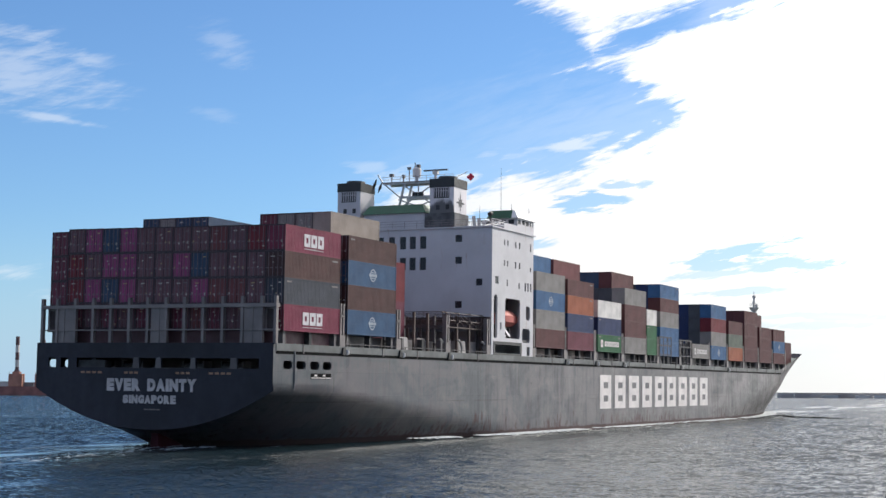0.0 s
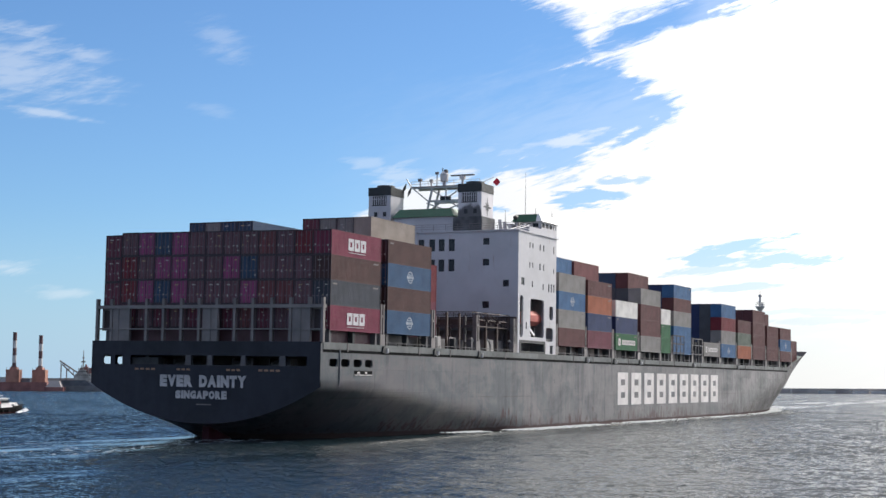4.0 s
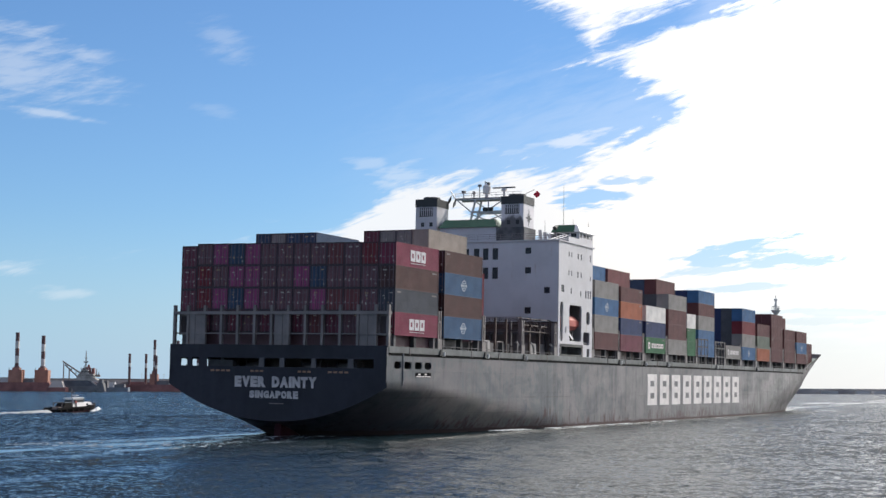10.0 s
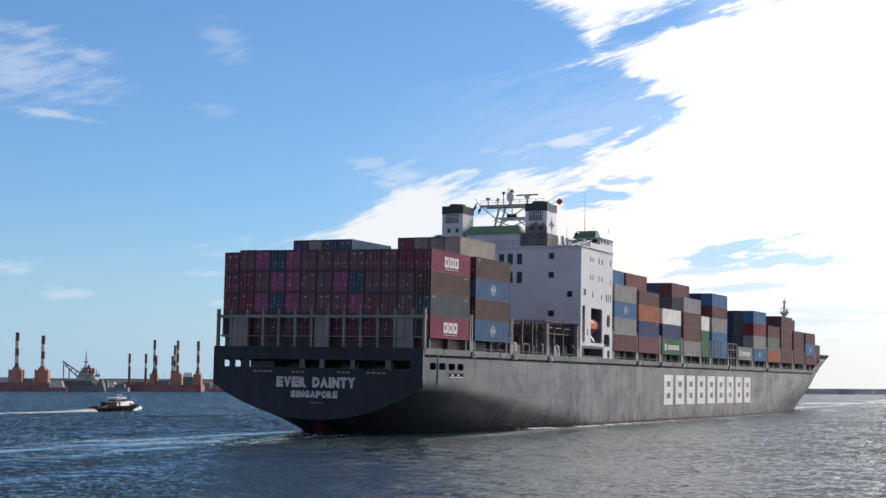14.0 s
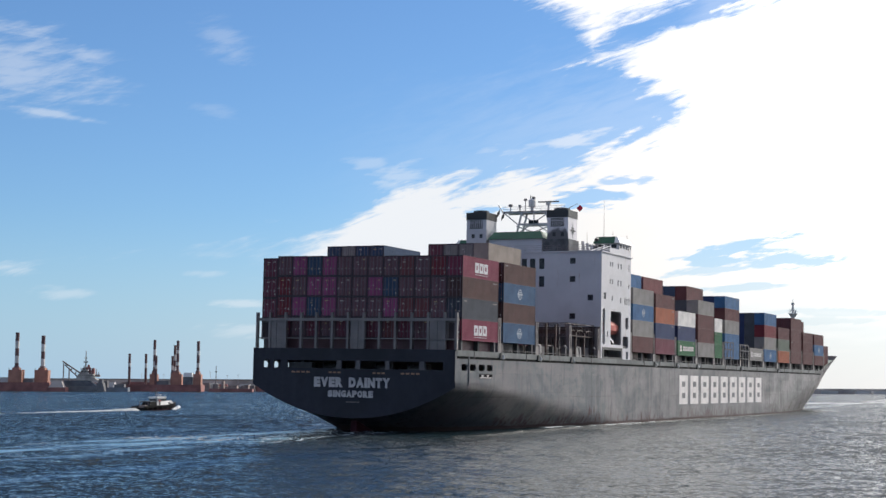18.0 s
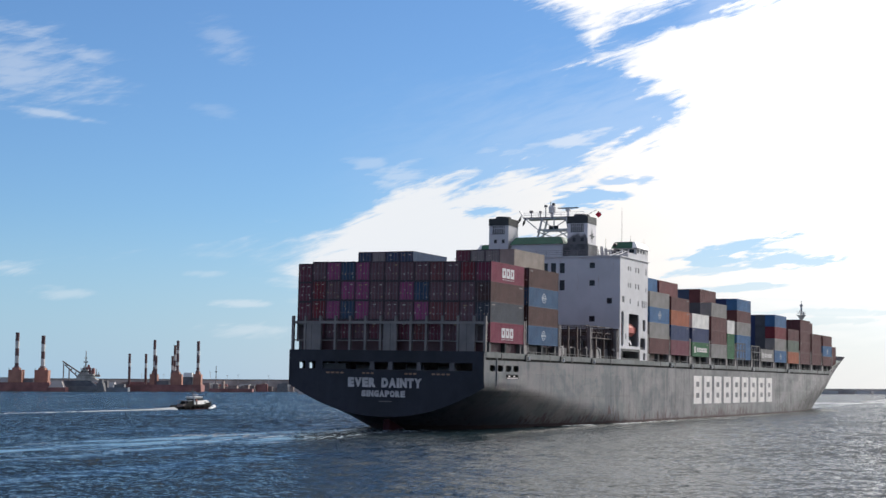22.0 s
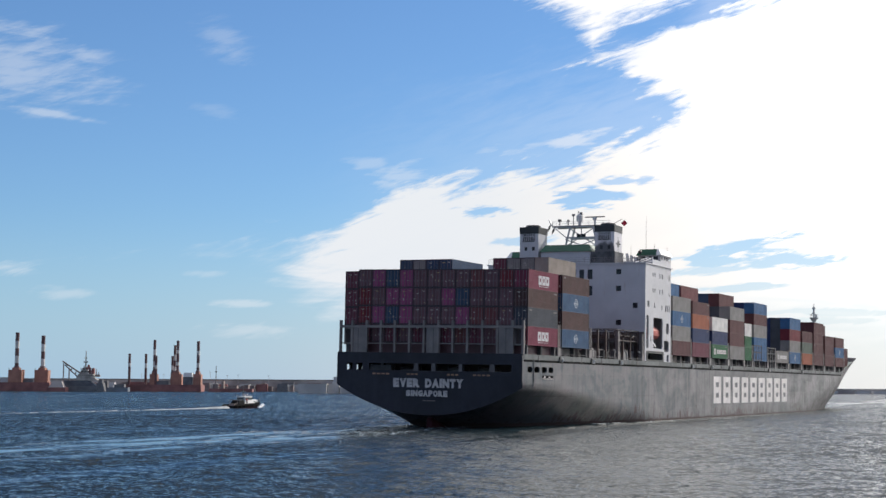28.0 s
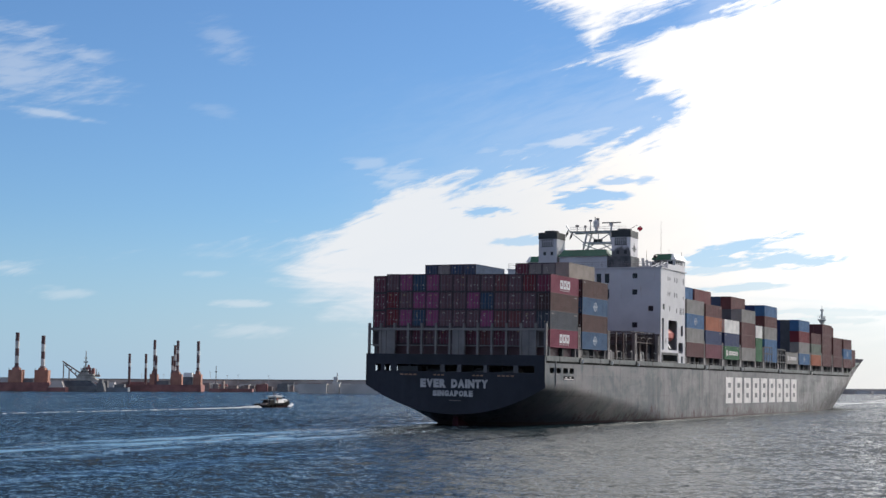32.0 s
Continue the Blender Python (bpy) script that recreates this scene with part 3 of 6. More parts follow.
# ---- the water, one sheet to the horizon ----
def graded(lo, hi, step, a, b, grow, most):
    """Even steps from lo to hi, then steps that grow by a share up to a length, and on out to a and b in long ones."""
    def out(x, end, sign):
        d, got = step, []
        while sign * (end - x) > 0:
            d *= grow if d < most else 1.25
            x += sign * d
            got.append(x)
        return got
    mid = list(np.arange(lo, hi, step))
    return np.array(out(lo, a, -1)[::-1] + mid + out(mid[-1], b, 1))


def make_sea():
    xs = graded(-105, 105, 0.42, -4400, 4400, 1.03, 6.0)
    ys = graded(78, 290, 0.42, -600, 4700, 1.012, 6.0)
    X, Y = np.meshgrid(xs, ys)
    coarse = np.maximum(np.gradient(xs)[None, :] * 0.8, np.gradient(ys)[:, None])
    rng = np.random.default_rng(4)
    Z = np.zeros_like(X)
    for k in range(72):
        lam = 1.3 * (6.0 / 1.3) ** rng.random()
        a = radians(205 + rng.normal(0, 40))
        amp = 0.0030 * min(lam, 4.0)
        Z += amp * np.clip(lam / (2.4 * coarse) - 1, 0, 1) * np.sin(2 * np.pi / lam * (X * math.sin(a) + Y * math.cos(a)) + rng.random() * 6.28)
    gust = 0.75 + 0.25 * np.sin(X / 31 + 1.7 * np.sin(Y / 47)) * np.sin(Y / 23 + X / 61)
    off = np.abs(X * math.cos(radians(23.6)) - Y * math.sin(radians(23.6)) + 95.6)
    Z *= gust * (1 - 0.85 * np.clip((16 - off) / 7, 0, 1))     # flattened along the ship's wash
    ny, nx = X.shape
    v = np.stack([X.ravel(), Y.ravel(), Z.ravel()], 1)
    k = (np.arange(ny - 1)[:, None] * nx + np.arange(nx - 1)[None, :]).ravel()
    f = np.stack([k, k + 1, k + nx + 1, k + nx], 1)
    me = bpy.data.meshes.new("water")
    me.vertices.add(len(v))
    me.vertices.foreach_set("co", v.ravel())
    me.loops.add(f.size)
    me.loops.foreach_set("vertex_index", f.ravel())
    me.polygons.add(len(f))
    me.polygons.foreach_set("loop_start", np.arange(0, f.size, 4))
    me.polygons.foreach_set("loop_total", np.full(len(f), 4))
    me.update(calc_edges=True)
    me.materials.append(WATER)
    me.shade_smooth()
    tagged(new("water", me), "choppy blue-grey harbour water with wash streaks", "water", kind="structure")


make_sea()


# ---- the ship: x forward from the transom, y to port, z up from the waterline ----
HALF = 16.1
WINDOWS_X = [(2.0, 3.95), (4.7, 6.8), (7.7, 9.8), (10.5, 12.5)]
SLOTS_Y = [(13.25, 14.35), (11.5, 12.6), (2.3, 10.3), (-0.75, 1.45), (-5.45, -1.55), (-10.65, -6.15), (-14.3, -11.55)]


def sheer(x):
    return interp(x, [(0, 11.1), (236, 11.1), (242, 12.0), (268, 15.8), (294, 16.6)])


def half_breadth(x, z):
    """The hull's half breadth: a transom stern that sweeps up, parallel sides, and a raked, flared bow."""
    b = HALF
    if x < 75:
        zk = interp(x, [(0, 6.1), (10, 6.0), (20, 5.2), (33, 3.7), (55, 1.0), (75, -4.0)])
        zc = keel(x)
        if z < zk:
            b *= max(0.0, (z - zc) / (zk - zc)) ** 0.48
    if x > 150:
        zz = max(0.0, z)
        xe = 284 + 10 * (min(zz, 16) / 16) ** 1.3
        xs = interp(zz, [(0, 176), (1.8, 188), (4, 204), (6.7, 220), (9.6, 230), (12.4, 242), (14, 249), (15.8, 258)])
        if x > xs:
            b *= max(0.0, 1 - ((x - xs) / (xe - xs)) ** 2)
    return b


def keel(x):
    return interp(x, [(0, 1.6), (5, 0.1), (12, -2.6), (25, -6.0), (45, -10), (300, -10)])


def make_hull(ship):
    xs = sorted({0, 0.6, 1.2, *[v for w in WINDOWS_X for v in w], 14, 16, 19, 22, 26, 30, 35, 40, 46, 52, 58, 65, 75, 90, 110, 130, 150,
                 *range(170, 240, 6), *[240 + 2.0 * i for i in range(28)]})
    zs = [-3, -2, -1, -0.4, 0.2, 0.8, 1.4, 2, 2.6, 3.2, 3.8, 4.4, 5, 5.5, 6, 7, 7.6, 8.45, 9.4, 10.2]
    for side in (-1, 1):
        v, f = [], []
        for x in xs:
            top = sheer(x)
            col = [max(z, keel(x)) for z in zs] + [10.2 + (top - 10.2) * k / 4 for k in (1, 2, 3, 4)]
            for z in col:
                b = half_breadth(x, z)
                xe = 284 + 10 * (min(max(z, 0), 16) / 16) ** 1.3
                v.append((min(x, xe), side * b, z))
        m = len(zs) + 4
        for i in range(len(xs) - 1):
            for j in range(m - 1):
                mx = (xs[i] + xs[i + 1]) / 2
                if j == zs.index(8.45) and any(a < mx < b for a, b in WINDOWS_X):
                    continue
                q = (i * m + j, (i + 1) * m + j, (i + 1) * m + j + 1, i * m + j + 1)
                f.append(q if side < 0 else q[::-1])
        bm = bmesh.new()
        vs = [bm.verts.new(p) for p in v]
        for q in f:
            bm.faces.new([vs[k] for k in q])
        bmesh.ops.remove_doubles(bm, verts=bm.verts, dist=0.002)
        me = bpy.data.meshes.new("hull_side")
        bm.to_mesh(me)
        bm.free()
        me.materials.append(HULL)
        me.shade_smooth()
        part("hull_side", me, HULL, ship, "grey-green steel side with rust runs")
        for a, b in WINDOWS_X:
            y = side * (HALF - 0.12)
            part("port_frame", Build().plate("y", y - 0.13, 0.26, a - 0.02, b + 0.02, 8.43, 9.42, [(a + 0.04, b - 0.04, 8.47, 9.38)]), HULL, ship)
            for cx, sx in ((a, 1), (b, -1)):
                for cz, sz in ((8.45, 1), (9.4, -1)):
                    c = Build()
                    p, q, r = (cx, cz), (cx + 0.38 * sx, cz), (cx, cz + 0.3 * sz)
                    c.quad(*[(u, y - 0.10, w) for u, w in (p, q, r)]).quad(*[(u, y + 0.10, w) for u, w in (p, q, r)]).quad((q[0], y - 0.10, q[1]), (q[0], y + 0.10, q[1]), (r[0], y + 0.10, r[1]), (r[0], y - 0.10, r[1]))
                    part("port_corner", c, HULL, ship)
    # transom, with its mooring slots
    b = Build()
    cuts = sorted({*[v for s in SLOTS_Y for v in s], *[-16.1 + 0.7 * i for i in range(47)], 16.1})
    def low(y):
        u = abs(y) / HALF
        return 1.6 + (6.1 - 1.6) * u ** (1 / 0.48)
    for y0, y1 in zip(cuts, cuts[1:]):
        my = (y0 + y1) / 2
        slot = any(a < my < c for a, c in SLOTS_Y)
        spans = [(None, 8.45), (9.55, 11.25)] if slot else [(None, 11.25)]
        for lo, hi in spans:
            l0, l1 = (low(y0), low(y1)) if lo is None else (lo, lo)
            b.quad((0, y0, l0), (0, y0, hi), (0, y1, hi), (0, y1, l1))
            b.quad((0.16, y1, l1), (0.16, y1, hi), (0.16, y0, hi), (0.16, y0, l0))
            b.quad((0, y0, hi), (0.16, y0, hi), (0.16, y1, hi), (0, y1, hi))
            b.quad((0, y1, l1), (0.16, y1, l1), (0.16, y0, l0), (0, y0, l0))
    for a, c in SLOTS_Y:
        for y in (a, c):
            b.quad((0, y, 8.45), (0.16, y, 8.45), (0.16, y, 9.55), (0, y, 9.55))
    part("transom", b, SHADED_STERN_PAINT, ship, "dark grey flat transom with mooring slots, its shade in the paint")
    for y0, y1 in ((1.42, 2.33), (-1.58, -0.72), (-6.18, -5.42), (-11.58, -10.62)):
        part("slot_pillar", Build().box(-0.06, -0.004, y0, y1, 8.40, 9.6, top=(0, 0, 0.14, 0.14)), DARKGREY, ship)
    # mooring deck inside the stern and its bulkhead
    part("mooring_deck", Build().box(0.2, 15, -15.8, 15.8, 7.3, 7.5), GREY, ship)
    part("mooring_bulkhead", Build().box(15, 15.2, -15.8, 15.8, 7.3, 11.0), GREY, ship)
    # screen added to block the daylight that shows through the widest slot
    part("slot_screen", Build().box(0.5, 1.6, 6.6, 10.4, 7.5, 9.28).box(0.6, 1.3, 8.0, 8.5, 9.28, 9.6), VOID, ship)
    for y in (8.9, 5.0, -3.4, -8.6):
        part("mooring_winch", Build().rod((4.2, y - 1.3, 8.5), (4.2, y + 1.3, 8.5), 0.72, 12).box(3.4, 5.0, y - 1.5, y - 1.3, 7.5, 9.3).box(3.4, 5.0, y + 1.3, y + 1.5, 7.5, 9.3), DARKGREY, ship)
    for y in (-14.9, -10.8, -6.6, -2.4, 0.9, 5.2, 10.3):
        part("mooring_bollard", Build().rod((2.6, y, 7.5), (2.6, y, 8.5), 0.28, 10).rod((3.6, y, 7.5), (3.6, y, 8.5), 0.28, 10), VOID, ship)
    # main deck
    v, f = [], []
    dx = [0.1, 20, 60, 120, 180, 220, 240, 250, 256, 262, 268, 272, 276, 280, 284, 287, 289]
    for x in dx:
        y = max(0.05, half_breadth(x, 11.0) - 0.05)
        v += [(x, -y, 11.04), (x, y, 11.04)]
    f = [(2 * i, 2 * i + 2, 2 * i + 3, 2 * i + 1) for i in range(len(dx) - 1)]
    me = bpy.data.meshes.new("main_deck")
    me.from_pydata(v, [], f)
    me.materials.append(DECK)
    part("main_deck", me, DECK, ship, "dull green steel deck")
    # forecastle deck inside the rising bulwark
    v, f = [], []
    dx = [243 + 2.5 * i for i in range(20)]
    for x in dx:
        z = sheer(x) - 1.15
        y = max(0.05, half_breadth(x, z) - 0.06)
        v += [(x, -y, z), (x, y, z)]
    f = [(2 * i, 2 * i + 2, 2 * i + 3, 2 * i + 1) for i in range(len(dx) - 1)]
    me = bpy.data.meshes.new("forecastle_deck")
    me.from_pydata(v, [], f)
    me.materials.append(DECK)
    part("forecastle_deck", me, DECK, ship, "dull green steel deck")
    for side in (-1, 1):
        v = []
        for x in dx:
            for k in (0, 1):
                z = sheer(x) - 1.2 + 1.22 * k
                v.append((x, side * max(0.02, half_breadth(x, z) - 0.12), z))
        f = [(2 * i, 2 * i + 1, 2 * i + 3, 2 * i + 2) for i in range(len(dx) - 1)]
        me = bpy.data.meshes.new("bulwark_lining")
        me.from_pydata(v, [], f)
        me.materials.append(LINING)
        part("bulwark_lining", me, LINING, ship, "dull brown inner face of the bulwark")
    # rudder and skeg under the counter
    part("rudder", Build().box(1.0, 6.5, -0.55, 0.55, -4, 1.7, top=(0.3, 0, 0.1, 0.1)), ANTIFOUL, ship, "red rudder head at the waterline")
    # rubbing strake: the bulwark band along the side, its shadow gap a painted black strip
    for side in (-1, 1):
        # sheer strake: a proud stained plate along the deck edge over a black strip, its painted shadow line
        s0, s1 = sorted((side * 16.08, side * 16.17))
        part("sheer_strake", Build().box(0.5, 238, s0, s1, 10.42, 11.22), STRIP, ship, "stained grey-green strake along the deck edge")
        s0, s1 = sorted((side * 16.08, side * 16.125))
        part("strake_shadow_line", Build().box(0.5, 238, s0, s1, 10.08, 10.415), FLATBLACK, ship, "black strip painted as the shadow line under the strake")
        s0, s1 = sorted((side * 15.92, side * 16.02))
        for a, c in ((15.6, 57.2), (73.8, 237.5)):
            part("edge_rail", Build().box(a, c, s0, s1, 11.5, 11.58), DARKGREY, ship)
            for k in range(int((c - a) / 2.4)):
                part("edge_stanchion", Build().box(a + 1.2 + 2.4 * k, a + 1.27 + 2.4 * k, s0, s1, 11.1, 11.5), DARKGREY, ship)
        for k, x in enumerate(np.arange(6.0, 236.0, 9.4)):
            if not 57 < x < 74:
                part("strake_bracket", Build().box(x, x + 0.13, *sorted((side * 16.17, side * 16.24)), 10.2, 11.2), GREY, ship)


def text_mesh(name, words, width, height, bold, depth=0.03):
    cu = bpy.data.curves.new(name, "FONT")
    cu.body, cu.extrude, cu.offset, cu.resolution_u = words, depth, bold, 3
    cu.align_x, cu.align_y = "CENTER", "CENTER"
    ob = bpy.data.objects.new(name, cu)
    scene.collection.objects.link(ob)
    me = bpy.data.meshes.new_from_object(ob.evaluated_get(bpy.context.evaluated_depsgraph_get()))
    bpy.data.objects.remove(ob)
    co = np.empty(len(me.vertices) * 3)
    me.vertices.foreach_get("co", co)
    co = co.reshape(-1, 3)
    lo, hi = co.min(0), co.max(0)
    co[:, 0] = (co[:, 0] - (lo[0] + hi[0]) / 2) * width / (hi[0] - lo[0])
    co[:, 1] = (co[:, 1] - (lo[1] + hi[1]) / 2) * height / (hi[1] - lo[1])
    me.vertices.foreach_set("co", co.ravel())
    me.materials.clear()
    me.materials.append(NAMEPAINT)
    me.update()
    return me


def make_markings(ship):
    # name and port on the transom, read from astern
    stern = Matrix(((0, 0, -1, 0), (-1, 0, 0, 0), (0, 1, 0, 0), (0, 0, 0, 1)))
    for words, left, z, tall, cells in (("EVERDAINTY", 5.83, 6.55, 1.40, (1.02, 1.20, 0.98, 1.20, -0.86, 1.10, 1.22, 0.42, 1.16, 1.0, 1.22)), ("SINGAPORE", 3.55, 4.95, 0.95, (0.76, 0.30, 0.82, 0.80, 0.84, 0.76, 0.80, 0.80, 0.72))):
        y, k = left, 0
        for w in cells:
            if w < 0:
                y += w
                continue
            part("name_letter", text_mesh("name_letter", words[k], w, tall, 0.075), LETTER, ship, "grey-white block letter", at=Matrix.Translation((-0.04, y - w / 2, z)) @ stern)
            y -= w + (0.085 if tall > 1 else 0.075)
            k += 1
    for a, c in ((-1.5, -1.05), (-0.95, -0.1), (0.0, 0.6)):
        part("number_bar", Build().box(-0.03, -0.004, a, c, 3.76, 3.9), GREY, ship)
    for y0, y1 in ((9.6, 6.4), (3.5, 1.4), (-3.5, -5.6), (-7.9, -11.0)):
        k = max(3, int(abs(y1 - y0) / 0.7))
        for i in range(k):
            a = y0 + (y1 - y0) * i / k
            part("notice_bar", Build().box(-0.03, -0.004, a - abs(y1 - y0) / k * 0.7, a, 7.78, 8.02), MARKS, ship)
    # the line's name on the side, as plain pierced blocks
    for i in range(9):
        x0 = 103.6 + i * 7.62
        x1 = x0 + 5.7
        y = -HALF - 0.035
        part("side_letter_block", Build().plate("y", y, 0.03, x0, x1, 3.05, 8.75, [(x0 + 1.75, x1 - 1.6, 4.25, 5.3), (x0 + 1.75, x1 - 1.6, 6.5, 7.55)]), LETTER, ship, "white painted block")
    part("side_notice", Build().box(7.9, 12.4, -HALF - 0.03, -HALF - 0.004, 7.45, 8.05), FLATBLACK, ship, "black notice with pale bars")
    for k, (a, c) in enumerate(((8.1, 8.5), (8.65, 9.3), (9.7, 10.4), (10.55, 11.1), (11.3, 12.1))):
        part("notice_bar", Build().box(a, c, -HALF - 0.045, -HALF - 0.032, 7.72, 7.92), LETTER if k % 2 else FLATBLACK, ship)
    part("notice_bar", Build().box(8.0, 12.3, -HALF - 0.045, -HALF - 0.032, 7.5, 7.6), LETTER, ship)


def make_deckhouse(ship):
    house = part("deckhouse", Build().box(58.1, 73.0, -11.9, 15.9, 11.1, 29.3), WHITE, ship, "white accommodation block")
    sq = [(-11.35, -10.3, 27.4, 28.4), (-11.35, -10.3, 24.25, 25.25), (-14.6, -13.6, 21.05, 22.05), (-11.4, -10.3, 17.85, 18.85)]
    tall = [(y - 1.0, y, z, z + 1.85) for z in (26.55, 23.45) for y in (2.4, 0.55, -1.3, -2.9, -4.6)]
    part("aft_wall", Build().plate("x", 57.8, 0.3, -16.1, 16.1, 11.1, 29.4, sq + tall), WHITE, ship, "white aft wall")
    for k, (a, b, c, d) in enumerate(sq + tall):
        part("window", Build().box(57.95, 58.02, a, b, c, d), GLASS, house)
    # the grimy foot of the aft wall, behind the open deck; its shade is painted in too
    part("lower_aft_wall", Build().box(57.62, 57.796, -16.0, 15.9, 11.1, 16.4, top=(0.05, 0, 0, 0)), SHADEDGRIMEWALL, ship, "grimy brown-grey foot of the aft wall, its shade painted in")
    for y in (-14.9, -12.6, -10.2, -7.4, -4.8):
        part("wall_stiffener", Build().box(57.45, 57.62, y - 0.09, y + 0.09, 11.1, 16.5), DECKRUST, ship)
    part("wall_stringer", Build().box(57.4, 57.62, -16.0, 0.0, 16.35, 16.55), DECKRUST, ship)
    # starboard wall: boat recess and other openings
    holes = [(58.6, 59.9, 13.6, 19.8), (62.7, 68.3, 13.7, 19.5), (58.8, 68.6, 11.25, 12.9),
             (70.6, 72.2, 16.6, 18.7), (69.2, 72.2, 13.2, 15.3), (71.0, 72.2, 11.3, 12.6), (60.9, 61.4, 14.9, 15.9)]
    small = [(62.1, 62.5, 27.2, 28.0), (63.3, 63.7, 27.2, 28.0), (66.2, 66.7, 27.1, 28.0), (67.7, 68.2, 27.1, 28.0), (72.1, 72.5, 27.0, 28.2),
             (62.1, 62.5, 24.2, 25.0), (63.3, 63.7, 24.2, 25.0), (66.2, 66.7, 24.1, 25.0), (67.7, 68.2, 24.1, 25.0), (72.1, 72.5, 23.9, 24.6),
             (59.0, 60.2, 21.4, 22.5), (63.2, 63.6, 21.3, 22.2), (67.6, 68.1, 21.1, 22.0), (70.0, 70.5, 20.9, 22.2), (71.1, 71.6, 20.9, 22.2), (72.2, 72.7, 20.9, 22.2)]
    for side in (-1, 1):
        part("side_wall", Build().plate("y", side * 16.1 - (0.3 if side > 0 else 0), 0.3, 58.1, 73.4, 11.1, 29.4, holes + small), WHITE, ship, "white side wall with openings")
        for a, b, c, d in small:
            y = side * 15.98
            part("window", Build().box(a, b, y - 0.03, y + 0.03, c, d), GLASS, house)
    for a, b2, c, d in holes[:5]:
        y = -15.95
        r = 0.3
        for cx, sx in ((a, 1), (b2, -1)):
            for cz, sz in ((c, 1), (d, -1)):
                g = Build()
                tri = ((cx - 0.01 * sx, cz - 0.01 * sz), (cx + r * sx, cz - 0.01 * sz), (cx - 0.01 * sx, cz + r * 1.4 * sz))
                g.quad(*[(u, y - 0.14, w) for u, w in tri]).quad(*[(u, y + 0.14, w) for u, w in tri])
                g.quad((tri[1][0], y - 0.14, tri[1][1]), (tri[1][0], y + 0.14, tri[1][1]), (tri[2][0], y + 0.14, tri[2][1]), (tri[2][0], y - 0.14, tri[2][1]))
                part("opening_corner", g, WHITE, ship)
    part("front_wall", Build().box(73.0, 73.4, -15.8, 15.8, 11.1, 29.4), WHITE, ship)
    part("bridge_deck", Build().box(57.6, 73.8, -16.3, 16.3, 29.4, 29.6), WHITE, ship)
    part("opening_rim", Build().plate("y", -16.16, 0.055, 58.5, 68.9, 11.12, 13.15, [(59.1, 68.3, 11.5, 12.72)]), BLACK, ship, "black rim of the low opening")
    # decks inside the boat recess
    part("boat_deck", Build().box(58.1, 73.0, -15.8, -11.9, 13.3, 13.6), DARKGREY, ship)
    part("boat_deckhead", Build().box(58.1, 73.0, -15.8, -11.9, 19.8, 20.0), DARKGREY, ship)
    part("recess_wall", Build().box(58.15, 72.9, -12.1, -11.95, 13.6, 19.8), DARKGREY, ship)
    boat = Build()
    for i in range(6):
        a, b2 = 63.7 + i * 1.0, 63.7 + (i + 1) * 1.0
        ra, rb = (1.0 - abs(i / 3 - 1) ** 3 * 0.35), (1.0 - abs((i + 1) / 3 - 1) ** 3 * 0.35)
        n = 8
        k = len(boat.v)
        for x, r in ((a, ra), (b2, rb)):
            boat.v += [(x, -14.3 + 1.35 * r * math.cos(t), 16.6 + (1.35 if math.sin(t) > 0 else 1.2) * r * math.sin(t)) for t in (2 * math.pi * (j + 0.5) / n for j in range(n))]
        boat.f += [(k + j, k + (j + 1) % n, k + n + (j + 1) % n, k + n + j) for j in range(n)]
        if i in (0, 5):
            boat.f.append(tuple((k if i == 0 else k + n) + j for j in range(n)))
    part("lifeboat", boat, ORANGE, ship, "orange-red enclosed lifeboat in its recess")
    for x in (61.6, 66.9):
        part("davit", Build().box(x, x + 0.35, -15.0, -14.2, 13.6, 15.2).box(x, x + 0.3, -13.0, -12.4, 13.6, 19.6), DARKGREY, ship)
    for x in (63.3, 65.0):
        part("life_raft_ramp", Build().quad((x, -15.7, 14.0), (x + 0.9, -15.7, 14.0), (x - 0.1, -15.2, 15.2), (x - 1.0, -15.2, 15.2)), WHITE, ship)
    # wheelhouse and its wings, with green sloping deckheads
    part("wheelhouse", Build().box(63.5, 73.6, -4.7, 9.6, 29.6, 32.0), WHITE, ship, "white wheelhouse")
    part("wheelhouse_roof", Build().box(62.8, 74.2, -5.1, 10.1, 32.0, 33.35, top=(0.9, 0.9, 0.9, 0.9)), GREEN, ship, "green sloping roof edge")
    part("mast_house", Build().box(58.9, 63.5, -4.7, 5.4, 29.6, 32.0), WHITE, ship, "white house between the funnels")
    part("mast_house_roof", Build().box(58.5, 63.9, -5.0, 5.6, 32.0, 33.35, top=(0.9, 0, 0.9, 0.9)), GREEN, ship, "green sloping roof edge")
    part("bridge_front", Build().box(67.4, 73.9, -15.9, 15.9, 29.6, 30.6), WHITE, ship)
    for s in (-1, 1):
        y0, y1 = sorted((s * 11.4, s * 15.9))
        part("wing_cab_wall", Build().plate("x", 67.4, 0.15, y0, y1, 30.6, 31.7, [(y0 + 0.5 + 1.25 * i, y0 + 1.5 + 1.25 * i, 30.85, 31.5) for i in range(3)]), WHITE, ship)
        part("wing_cab_side", Build().plate("y", s * 15.9 - (0.15 if s > 0 else 0), 0.15, 67.4, 73.9, 30.6, 31.7, [(67.8 + 1.55 * i, 68.9 + 1.55 * i, 30.85, 31.5) for i in range(4)]), WHITE, ship)
        part("wing_window", Build().box(67.6, 73.7, y0 + 0.3, y1 - 0.3, 30.6, 31.68), GLASS, ship)
        i0, i1 = (y0 + 0.75, y1 + 0.3) if s < 0 else (y0 - 0.3, y1 - 0.75)
